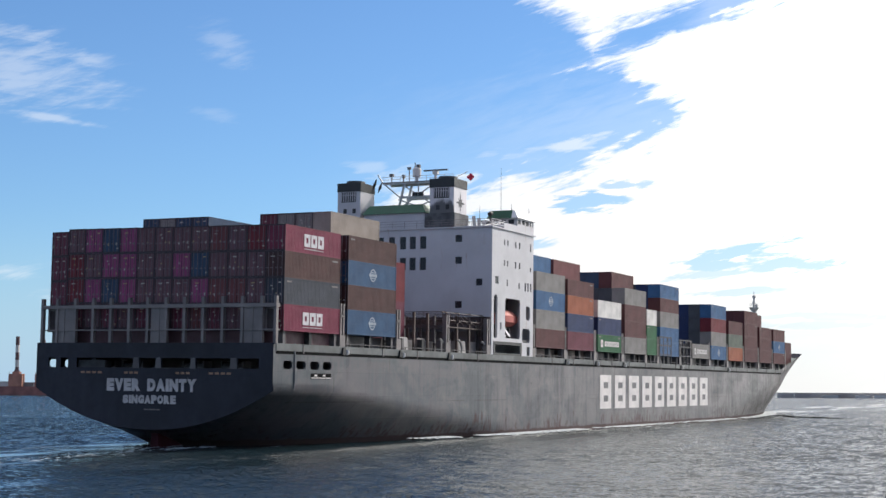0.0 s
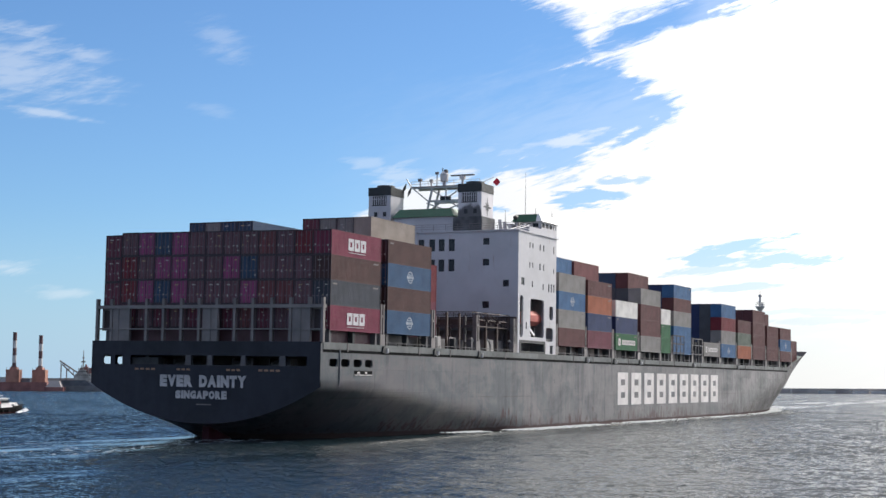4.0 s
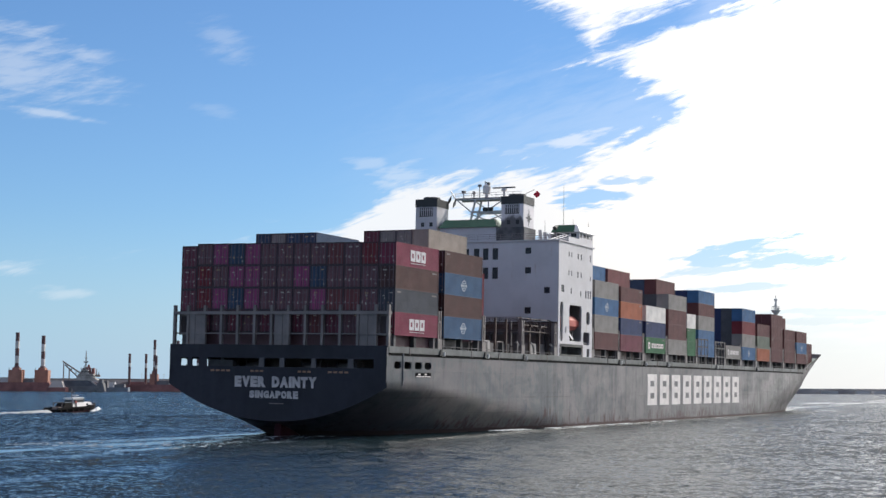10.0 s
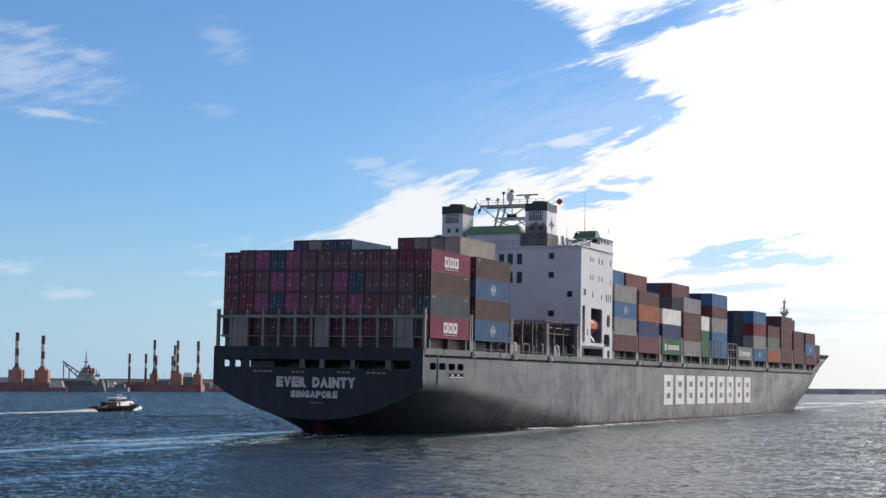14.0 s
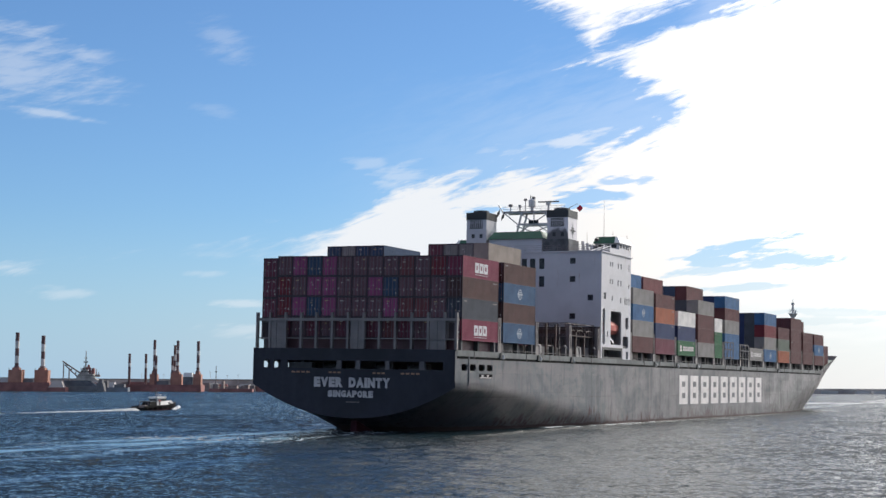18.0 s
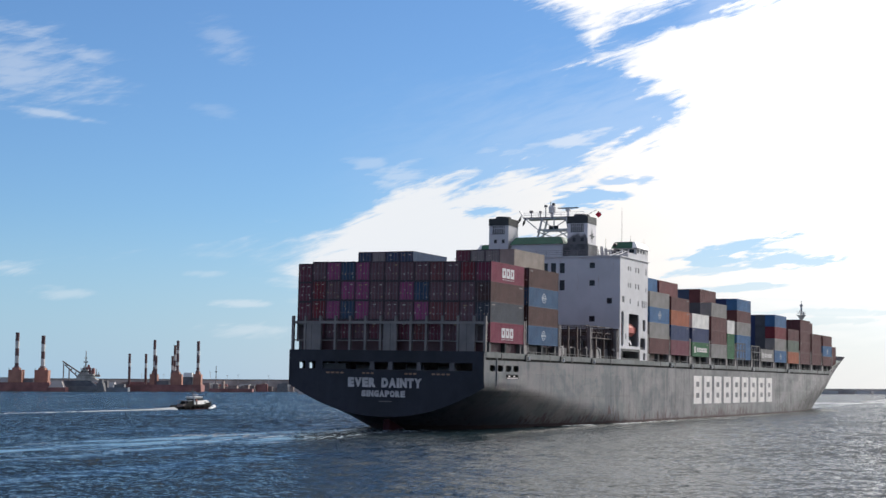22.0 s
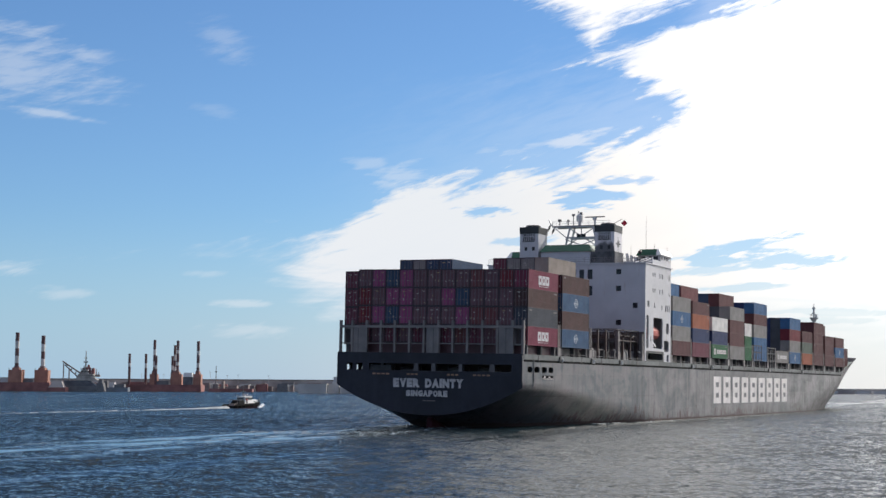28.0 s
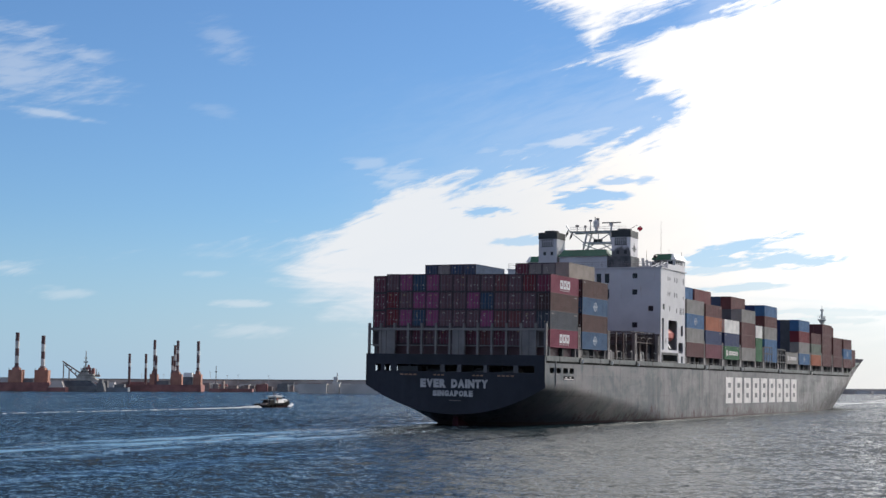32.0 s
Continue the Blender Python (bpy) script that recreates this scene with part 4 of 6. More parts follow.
        part("wing_roof", Build().box(66.9, 74.4, i0, i1, 31.7, 32.9, top=(0.5, 0.5, 0.0 if s < 0 else 0.6, 0.6 if s < 0 else 0.0)), GREEN, ship, "green wing roof")
        # the roof's outboard end in white, which paints in the sun on it
        o0, o1 = (y0 - 0.3, y0 + 0.745) if s < 0 else (y1 - 0.745, y1 + 0.3)
        part("sunlit_roof_end", Build().box(66.9, 74.4, o0, o1, 31.7, 32.88, top=(0.5, 0.5, 0.7 if s < 0 else 0.0, 0.0 if s < 0 else 0.7)), MASTWHITE, ship, "outboard end of the wing roof, its sunlight painted in white")
        part("wing_parapet", Build().box(62.4, 67.4, s * 15.9 - 0.08, s * 15.9 + 0.08, 29.6, 30.5), WHITE, ship)
    # rails along the bridge deck's aft edge and the open wing
    for z in (29.95, 30.3, 30.65):
        part("rail", Build().rod((57.8, -16.0, z), (57.8, 16.0, z), 0.025, 5), GREY, ship)
        part("rail", Build().rod((57.8, -16.0, z), (62.4, -16.0, z), 0.035, 5), WHITE, ship)
    for i in range(17):
        part("stanchion", Build().rod((57.8, -16 + 2.0 * i, 29.6), (57.8, -16 + 2.0 * i, 30.65), 0.03, 5), GREY, ship)
    # gear between the funnel and the wing: slanting panels, lockers, a stair and a lamp frame
    for y, lean, z1 in ((-10.3, 0.5, 31.9), (-11.0, 0.25, 31.5), (-11.9, 0.4, 31.2)):
        part("wing_panel", Build().quad((64.0, y, 29.6), (64.0, y - 0.55, 29.6), (64.0 + lean, y - 0.55 + lean, z1), (64.0 + lean, y + lean, z1)).quad((64.1, y, 29.6), (64.1 + lean, y + lean, z1), (64.1 + lean, y - 0.55 + lean, z1), (64.1, y - 0.55, 29.6)), WHITE, ship)
    part("wing_locker", Build().box(64.6, 65.8, -12.9, -11.6, 29.6, 30.9).box(64.4, 65.9, -12.4, -11.2, 30.9, 31.15), DARKGREY, ship)
    part("searchlight", Build().rod((65.0, -12.6, 31.1), (65.0, -12.6, 32.0), 0.07, 6).rod((64.7, -12.6, 32.1), (65.3, -12.6, 32.3), 0.34, 10), BLACK, ship)
    for k in range(9):
        y = -10.0 - 0.62 * k
        part("wing_stanchion", Build().rod((62.6, y, 29.6), (62.6, y, 30.75), 0.035, 5), WHITE, ship)
    for z in (30.2, 30.75):
        part("wing_rail", Build().rod((62.6, -9.9, z), (62.6, -15.9, z), 0.035, 5), WHITE, ship)
    part("wing_stair", Build().rod((60.0, -12.8, 29.6), (66.5, -13.6, 31.2), 0.09, 5).rod((60.0, -13.9, 29.6), (66.5, -14.7, 31.2), 0.09, 5), WHITE, ship)
    for x, y, z0, z1 in ((70.3, -12.0, 32.8, 39.9), (70.6, -13.6, 32.8, 34.2), (73.4, -15.3, 32.7, 33.8), (66.0, -10.4, 31.5, 33.6)):
        part("whip_aerial", Build().rod((x, y, z0), (x, y, z1), 0.05, 5, 0.02), GREY, ship)


def make_funnel(ship, side):
    y0, y1 = (-9.6, -5.7) if side < 0 else (5.9, 9.8)
    x0, x1 = 58.6, 63.0
    f = part("funnel", Build().box(x0, x1, y0, y1, 29.6, 35.6), SOOTED if side < 0 else WHITE, ship, "white funnel with a black top" + (" and a sooty aft face" if side < 0 else ""))
    part("funnel_base", Build().box(x0 - 0.25, x1 + 0.2, y0 - 0.25, y1 + (0.7 if side < 0 else 0.25), 29.6, 31.8 if side < 0 else 30.6), SOOT, f, "soot-black base")
    part("funnel_top", Build().box(x0 - 0.06, x1 + 0.06, y0 - 0.06, y1 + 0.06, 35.6, 36.9), BLACK, f, "black funnel top")
    cap = Build()
    cap.rod((x0 + 2.05, (y0 + y1) / 2, 36.9), (x0 + 2.05, (y0 + y1) / 2, 37.35), 1.5, 16, 1.4)
    part("exhaust_cap", cap, BLACK, f)
    g = Build().box(x0 - 0.05, x0, y0 + 0.75, y1 - 0.6, 34.0, 35.5)
    part("louvre", g, VOID, f)
    for i in range(7):
        y = y0 + 0.85 + i * 0.38
        part("louvre_slat", Build().box(x0 - 0.12, x0 - 0.05, y, y + 0.13, 34.1, 35.45), WHITE, f)
    part("louvre_slat", Build().box(x0 - 0.13, x0 - 0.06, y0 + 0.75, y1 - 0.6, 35.0, 35.1), WHITE, f)
    for y in (y0 + 0.75, y0 + 2.3):
        part("vent", Build().box(x0 - 0.06, x0, y, y + 0.55, 32.3, 33.0), VOID, f)
    b = Build()
    for k in range(8):
        a = math.pi * k / 4
        r = 1.6 if k % 2 == 0 else 0.95
        y = (y0 - 0.03) if side < 0 else (y1 + 0.03)
        c = (60.75, y, 33.4)
        w = 0.30
        b.quad((c[0] + w * math.cos(a + 1.57), y, c[2] + w * math.sin(a + 1.57)), (c[0] + r * math.cos(a), y, c[2] + r * math.sin(a)),
               (c[0] - w * math.cos(a + 1.57), y, c[2] - w * math.sin(a + 1.57)), (c[0], y + side * 0.02, c[2]))
    part("funnel_star", b, SOOT, f, "grey eight-pointed star")


def make_radar_mast(ship):
    x = 65.5
    before = set(ship.children)
    legs = [((x, 3.6, 33.0), (x, 2.4, 38.0)), ((x, -3.6, 33.0), (x, -2.4, 38.0)), ((x + 2.5, 3.6, 33.0), (x + 2.5, 2.4, 38.0)), ((x + 2.5, -3.6, 33.0), (x + 2.5, -2.4, 38.0))]
    for p, q in legs:
        part("mast_leg", Build().rod(p, q, 0.2, 8), WHITE, ship)
    for z, a in ((38.1, 6.0), (35.9, 3.2), (34.2, 3.5)):
        for dx in (0, 2.5):
            part("mast_beam", Build().box(x + dx - 0.14, x + dx + 0.14, -a, a, z - 0.16, z + 0.16), WHITE, ship)
    for p, q in (((x, 3.2, 34.2), (x, -2.6, 37.8)), ((x, -3.2, 34.2), (x, 2.6, 37.8)), ((x, 5.8, 38.0), (x, 3.0, 35.8)), ((x, -5.8, 38.0), (x, -3.0, 35.8)),
                 ((x, 3.6, 33.2), (x, -3.4, 35.6)), ((x, -3.6, 33.2), (x, 3.4, 35.6)), ((x, 0, 35.7), (x, 0, 38.0)), ((x, 6.0, 38.0), (x, 7.0, 39.6))):
        part("mast_brace", Build().rod(p, q, 0.11, 6), WHITE, ship)
    part("mast_platform", Build().box(x - 0.3, x + 2.9, -6.1, 6.1, 38.2, 38.3), GREY, ship)
    for z in (38.7, 39.1):
        part("mast_rail", Build().rod((x - 0.3, 6, z), (x - 0.3, -6, z), 0.035, 5), WHITE, ship)
    for k in range(9):
        part("mast_stanchion", Build().rod((x - 0.3, 6 - 1.5 * k, 38.3), (x - 0.3, 6 - 1.5 * k, 39.1), 0.035, 5), WHITE, ship)
    r = part("radar", Build().rod((x + 1, -2.4, 38.3), (x + 1, -2.4, 39.9), 0.2, 8).box(x + 0.7, x + 1.3, -2.8, -2.0, 39.4, 39.9), PALEGREY, ship)
    part("scanner", Build().box(x + 0.8, x + 1.2, -4.4, -0.4, 39.9, 40.1), DARKGREY, r)
    d = part("dome_post", Build().rod((x + 1, 0.8, 38.3), (x + 1, 0.8, 39.4), 0.3, 8), WHITE, ship)
    part("radar_dome", Build().rod((x + 1, 0.8, 39.1), (x + 1, 0.8, 40.3), 0.62, 14, 0.68).rod((x + 1, 0.8, 40.3), (x + 1, 0.8, 40.7), 0.68, 14, 0.3), PALEGREY, d, "pale round radar dome")
    part("dome_gear", Build().box(x + 0.7, x + 1.2, 0.25, 0.75, 40.5, 41.0).rod((x + 1, 1.1, 40.6), (x + 1, 1.1, 41.3), 0.08, 6), DARKGREY, ship)
    part("aerial_post", Build().rod((x + 1, 2.1, 38.3), (x + 1, 2.1, 40.6), 0.08, 6).box(x + 0.9, x + 1.1, 1.8, 2.4, 40.3, 40.7), GREY, ship)
    part("aerial_post", Build().rod((x + 2, 3.6, 38.3), (x + 2, 3.6, 39.5), 0.1, 6).box(x + 1.8, x + 2.2, 3.4, 3.8, 39.2, 39.7), GREY, ship)
    part("lamp_post", Build().rod((x, 4.6, 38.3), (x, 4.6, 39.3), 0.1, 6).box(x - 0.25, x + 0.25, 4.3, 4.9, 39.2, 39.6), GREY, ship)
    part("floodlight", Build().box(x - 0.3, x, 0.1, 0.9, 36.0, 36.6).box(x - 0.3, x, -0.9, -0.1, 36.0, 36.6), BLACK, ship)
    for x0, y0, z0 in ((60.0, 4.9, 36.6), (60.4, 4.2, 36.1)):
        part("day_shape", Build().rod((x0, y0, z0), (x0, y0 - 0.3, z0 + 0.7), 0.05, 8, 0.24).rod((x0, y0 - 0.3, z0 + 0.7), (x0, y0 - 0.6, z0 + 1.5), 0.24, 8, 0.05), BLACK, ship)
    s = part("signal_halyard", Build().rod((61.0, -7.2, 37.5), (64.5, -8.7, 39.2), 0.05, 5), GREY, ship)
    flag = Build()
    wob = [0.0, 0.10, -0.05, 0.08, 0.0]
    tall = [0.05, 0.34, 0.62, 0.36, 0.05]
    for k in range(4):
        a, b = -8.5 - k * 0.3, -8.8 - k * 0.3
        flag.quad((64.6 + wob[k], a, 38.4 - tall[k]), (64.6 + wob[k + 1], b, 38.4 - tall[k + 1]), (64.6 + wob[k + 1], b, 38.4 + tall[k + 1]), (64.6 + wob[k], a, 38.4 + tall[k]))
    part("flag", flag, FLAG, s, "small red flag")
    for ob in set(ship.children) - before:
        ob.location.z -= 0.6
        ob.location.y -= 0.35
    # foremast on the forecastle
    fm = part("foremast", Build().rod((276, 0, 11), (276, 0, 28.0), 0.62, 14, 0.45).rod((276, 0, 29.0), (276, 0, 32.2), 0.36, 12, 0.26).rod((276, 0, 32.2), (276, 0, 33.3), 0.09, 6), MASTGREY, ship, "pale grey foremast with a conical lamp platform")
    part("foremast_platform", Build().rod((276, 0, 27.5), (276, 0, 28.7), 0.5, 16, 1.3).rod((276, 0, 28.7), (276, 0, 28.9), 1.45, 16, 1.45), MASTGREY, fm)
    part("foremast_lamp", Build().box(275.7, 276.3, -0.45, 0.45, 31.6, 32.2).box(275.2, 275.6, -1.1, -0.6, 28.9, 29.6), MASTGREY, fm)
    part("foremast_arm", Build().rod((276, 0, 30.4), (275.0, -1.0, 29.6), 0.09, 6).rod((276, 0, 31.0), (277.0, 1.0, 29.6), 0.09, 6), MASTGREY, fm)
    for z in (29.4, 29.9):
        for k in range(10):
            p, q = 2 * math.pi * k / 10, 2 * math.pi * (k + 1) / 10
            part("foremast_rail", Build().rod((276 + 1.4 * math.cos(p), 1.4 * math.sin(p), z), (276 + 1.4 * math.cos(q), 1.4 * math.sin(q), z), 0.04, 5), MASTGREY, fm)


BAY_X = [1.95, 16.05, 30.3, 74.7, 88.15, 102.5, 116.6, 129.3, 137.5, 159.2, 173.3, 187.6, 201.6, 215.8, 230.0, 248.5]


def make_lashing(ship):
    # stern lashing bridge
    ys = [16.0, 13.85, 11.25, 8.65, 6.15, 3.55, 1.0, -1.5, -4.0, -6.5, -9.05, -11.6, -14.1, -15.85]
    for y in ys:
        part("lashing_post", Build().box(0.55, 1.0, y - 0.17, y + 0.17, 11.1, 16.35), GREY, ship)
    for y0, y1 in ((-14.1, -11.8), (-1.75, 0.55), (11.5, 14.1)):
        part("lashing_panel", Build().box(0.7, 0.95, y0, y1, 11.1, 15.4), GREY, ship)
        part("panel_rib", Build().box(0.62, 0.7, (y0 + y1) / 2 - 0.06, (y0 + y1) / 2 + 0.06, 11.1, 15.4), GREY, ship)
    for z, t in ((15.35, 0.2), (12.7, 0.07)):
        part("lashing_beam", Build().box(0.5, 1.35, -16.0, 16.0, z - t, z + t), GREY, ship)
    for s in (-1, 1):
        y0, y1 = sorted((s * 14.2, s * 15.6))
        part("end_cage", Build().plate("x", 1.15, 0.12, y0, y1, 12.5, 15.2, [(y0 + 0.25, y1 - 0.25, 12.75, 14.95)]), GREY, ship)
        part("cage_screen", Build().box(1.3, 1.36, y0 + 0.2, y1 - 0.2, 12.6, 15.1), LINING, ship)
    # side frames between the bays, pedestals under the stacks and hatch coamings
    gaps = [15.05, 29.3, 43.6, 57.0, 74.0, 87.3, 101.3, 115.6, 128.9, 136.4, 150.8, 158.2, 172.2, 186.6, 200.8, 214.8, 229.0, 242.9]
    for x in gaps:
        for s in (-1, 1):
            y = s * 15.75
            part("side_frame", Build().box(x - 0.55, x - 0.25, y - 0.3, y + 0.3, 11.1, 16.2).box(x + 0.1, x + 0.4, y - 0.3, y + 0.3, 11.1, 16.2)
                 .box(x - 0.55, x + 0.4, y - 0.3, y + 0.3, 14.6, 14.9).box(x - 0.7, x + 0.55, y - 0.35, y + 0.35, 11.1, 12.5), GREY, ship, "pale grey lashing frame")
        part("lashing_bridge", Build().box(x - 0.5, x + 0.35, -15.4, 15.4, 14.5, 14.8).box(x - 0.5, x + 0.35, -15.4, 15.4, 12.2, 12.4), DARKGREY, ship)
        for k in range(7):
            y = -14 + 4.6 * k
            part("bridge_leg", Build().box(x - 0.3, x + 0.2, y - 0.15, y + 0.15, 11.1, 16.0), DARKGREY, ship)
    for i, x in enumerate(BAY_X):
        ln = 6.06 if i == 7 else 12.19
        yy = 15.2 if i == 0 else min(14.4, half_breadth(x + ln, 11.0) - 1.2)
        cover = Build().box(x + 0.2, x + ln - 0.2, -yy, 1.2, 11.1, 12.6).box(x + 0.2, x + ln - 0.2, 1.2, 8.5, 11.1, 12.82).box(x + 0.2, x + ln - 0.2, 8.5, yy, 11.1, 12.92) if i == 0 else Build().box(x + 0.2, x + ln - 0.2, -yy, yy, 11.1, 12.6)
        part("hatch_coaming", cover, HATCH if i == 0 else RUSTY if i in (3, 4) else DARKGREY, ship)
        for k in range(3):
            a = x + 0.3 + (ln - 1.0) * k / 2
            for s in (-1, 1):
                if abs(half_breadth(a, 11.0)) > 15.9:
                    # middle pedestals near-black: the shade under the stacks is painted on them
                    part("pedestal", Build().box(a, a + 0.5, s * 15.5 - 0.35, s * 15.5 + 0.35, 11.1, 12.68), VOID if k == 1 else DARKGREY, ship)
    # the open deck aft of the house: frames, beams, rails and lockers
    for x in (31.0, 35.5, 39.5, 44.6, 48.5, 52.5, 56.5):
        for y in (-15.0, -7.5):
            part("deck_frame", Build().box(x - 0.15, x + 0.15, y - 0.15, y + 0.15, 11.1, 16.2), DECKRUST, ship, "rusty deck frame")
        if x > 43:
            part("cross_beam", Build().box(x - 0.14, x + 0.14, -15.4, 0.0, 15.3, 15.6), DECKRUST, ship)
            for k in range(5):
                y = -15.2 + 3.4 * k
                part("rail_post", Build().rod((x, y, 15.6), (x, y, 16.7), 0.05, 5), DECKRUST, ship)
            for z in (16.7,):
                part("walkway_rail", Build().rod((x, -15.3, z), (x, -1.6, z), 0.05, 5), DECKRUST, ship)
    for y in (-15.0, -7.5):
        for z in ((16.6, 15.6, 14.7) if y < -10 else (15.6,)):
            part("walkway_rail", Build().rod((43.8, y, z), (57.5, y, z), 0.06, 5), DECKRUST, ship)
    for k in range(6):
        part("rail_post", Build().rod((44.0 + 2.4 * k, -15.0, 14.7), (44.0 + 1.2 * k, -15.0, 16.6), 0.05, 5), DECKRUST, ship)
    part("walkway", Build().box(43.8, 57.6, -15.2, -13.8, 14.6, 14.75), DECKRUST, ship)
    for x0, y0, m in ((45.4, -14.6, GREY), (49.4, -14.9, DULLPALE), (53.4, -14.7, DARKGREY), (32.0, -14.8, DULLPALE), (37.0, -14.8, GREY)):
        part("deck_locker", Build().box(x0, x0 + 2.4, y0, y0 + 1.5, 11.1, 12.9, top=(0.1, 0.1, 0.1, 0.1)), m, ship)
    for x in (30.4, 43.3, 49.0, 56.9):
        g = Build()
        for k in range(8):
            a, b = math.pi / 2 * k / 8, math.pi / 2 * (k + 1) / 8
            g.rod((x + 1.3 * math.cos(a) - 1.3, -15.6, 11.6 + 1.3 * math.sin(a)), (x + 1.3 * math.cos(b) - 1.3, -15.6, 11.6 + 1.3 * math.sin(b)), 0.16, 6)
        part("vent_neck", g, DULLPALE, ship)
    # lattice gantries at the rail abreast of the forward hatches
    for x0, x1, top in ((137.0, 144.6, 16.4), (150.0, 157.6, 16.2)):
        y = -16.02
        for x in np.linspace(x0, x1, 4):
            part("gantry_post", Build().box(x - 0.14, x + 0.14, y - 0.12, y + 0.12, 11.1, top), GANTRY, ship)
        for z in (12.9, 14.7, top - 0.15):
            part("gantry_beam", Build().box(x0, x1, y - 0.09, y + 0.09, z - 0.12, z + 0.12), GANTRY, ship)
        step = (x1 - x0) / 3
        for k in range(3):
            a, c = (12.9, top) if k % 2 else (top, 12.9)
            part("gantry_brace", Build().rod((x0 + k * step, y, a), (x0 + (k + 1) * step, y, c), 0.1, 6), GANTRY, ship)
    # hawser guide down the side by the ports
    guide = Build()
    bend = [(11.3, 0.02), (10.4, 0.10), (9.0, 0.13), (7.4, 0.14), (6.6, 0.08), (6.2, 0.0)]
    for (z0, d0), (z1, d1) in zip(bend, bend[1:]):
        guide.quad((4.15, -16.09, z0), (4.15, -16.09, z1), (4.3, -16.1 - d1, z1), (4.3, -16.1 - d0, z0))
        guide.quad((4.3, -16.1 - d0, z0), (4.3, -16.1 - d1, z1), (4.45, -16.1 - d1, z1), (4.45, -16.1 - d0, z0))
        guide.quad((4.45, -16.1 - d0, z0), (4.45, -16.1 - d1, z1), (4.6, -16.09, z1), (4.6, -16.09, z0))
    part("hawser_guide", guide, HULL, ship)
    # rail along the ship's side, and fairleads at the deck edge
    for x in (14.6, 29.0, 43.2, 86.8, 101.0, 115.2, 150.4, 186.2):
        part("fairlead", Build().box(x, x + 0.9, -16.36, -15.9, 10.3, 11.1, top=(0.2, 0.2, 0, 0)), BLACK, ship)
        part("fairlead_roller", Build().rod((x + 1.2, -16.32, 10.3), (x + 1.2, -16.32, 10.85), 0.2, 10).box(x + 1.0, x + 1.4, -16.3, -16.0, 10.25, 10.35), PALEGREY, ship)


def make_ship():
    ship = tagged(new("container_ship"), "large grey-green container ship under way, half laden", "ship")
    make_hull(ship)
    make_markings(ship)
    make_deckhouse(ship)
    make_funnel(ship, -1)
    make_funnel(ship, 1)
    make_radar_mast(ship)
    make_lashing(ship)
    return ship


def ship_pose(t):
    """Where the ship is at t seconds: it draws away at about 2.7 m/s and turns slowly to starboard, with a slight list."""
    s = (t - 16) / 16
    x = -15.0243 + 16.9785 * s - 0.5377 * s ** 2 + 0.1613 * s ** 3
    y = 204.1330 + 37.9525 * s + 0.4825 * s ** 2 - 0.1828 * s ** 3
    z = 0.3113 + 0.0193 * s - 0.0170 * s ** 2 - 0.0452 * s ** 3
    heel = 0.8683 + 0.0671 * s - 0.2094 * s ** 2 + 0.0980 * s ** 3
    pitch = 0.0654 + 0.0193 * s - 0.0446 * s ** 2 + 0.0851 * s ** 3
    turn = 64.3184 - 0.4514 * s - 0.2802 * s ** 2 + 0.0699 * s ** 3
    return pose(x, y, z, heel, pitch, turn)


SHIP = make_ship()
RIDERS = []      # what rides on the ship, and where on it

# ---- containers ----
RNG = random.Random(5)
W = 2.438
PITCH_Y = 2.477


def corrugated(length, height):
    """A container's shell with pressed side walls."""
    b = Build()
    n = int(length / 0.3)
    xs = []
    for i in range(n):
        a = 0.1 + (length - 0.2) * i / n
        p = (length - 0.2) / n
        xs += [(a, 0), (a + 0.3 * p, 0), (a + 0.45 * p, 1), (a + 0.85 * p, 1)]
    xs.append((length - 0.1, 0))
    for side in (0, 1):
        for (a, i), (c, j) in zip(xs, xs[1:]):
            y0 = (0.015 + 0.018 * i) if side == 0 else W - (0.015 + 0.018 * i)
            y1 = (0.015 + 0.018 * j) if side == 0 else W - (0.015 + 0.018 * j)
            q = [(a, y0, 0.12), (c, y1, 0.12), (c, y1, height - 0.1), (a, y0, height - 0.1)]
            b.quad(*(q if side == 0 else q[::-1]))
    b.quad((0.03, 0.03, height - 0.03), (length - 0.03, 0.03, height - 0.03), (length - 0.03, W - 0.03, height - 0.03), (0.03, W - 0.03, height - 0.03))
    b.quad((0.03, W - 0.03, 0.1), (length - 0.03, W - 0.03, 0.1), (length - 0.03, 0.03, 0.1), (0.03, 0.03, 0.1))
    for x, k in ((length - 0.05, 1), (0.05, -1)):
        q = [(x, 0.05, 0.1), (x, W - 0.05, 0.1), (x, W - 0.05, height - 0.05), (x, 0.05, height - 0.05)]
        b.quad(*(q if k > 0 else q[::-1]))
    return b


def frame_rails(length, height):
    b = Build()
    for x in (0, length - 0.16):
        for y in (0, W - 0.15):
            b.box(x, x + 0.16, y, y + 0.15, 0, height)
        b.box(x, x + 0.12, 0.15, W - 0.15, 0, 0.16)
        b.box(x, x + 0.12, 0.15, W - 0.15, height - 0.12, height)
    for y in (0, W - 0.08):
        b.box(0.16, length - 0.16, y, y + 0.08, 0, 0.15)
        b.box(0.16, length - 0.16, y, y + 0.08, height - 0.1, height)
    return b


def bars(h):
    out = []
    for y in (0.36, 0.90, 1.54, 2.08):
        out.append(Build().rod((0.0, y, 0.12), (0.0, y, h - 0.12), 0.035, 6).box(-0.03, 0.0, y, y + 0.32, 1.02, 1.1))
    return out


FADED = material("faded_code_paint", (0.17, 0.15, 0.145), 0.6, vary=0.2, size=0.3, bump=0)
EMBLEM = material("faded_white_emblem", (0.58, 0.54, 0.56), 0.6, vary=0.15, size=0.4)
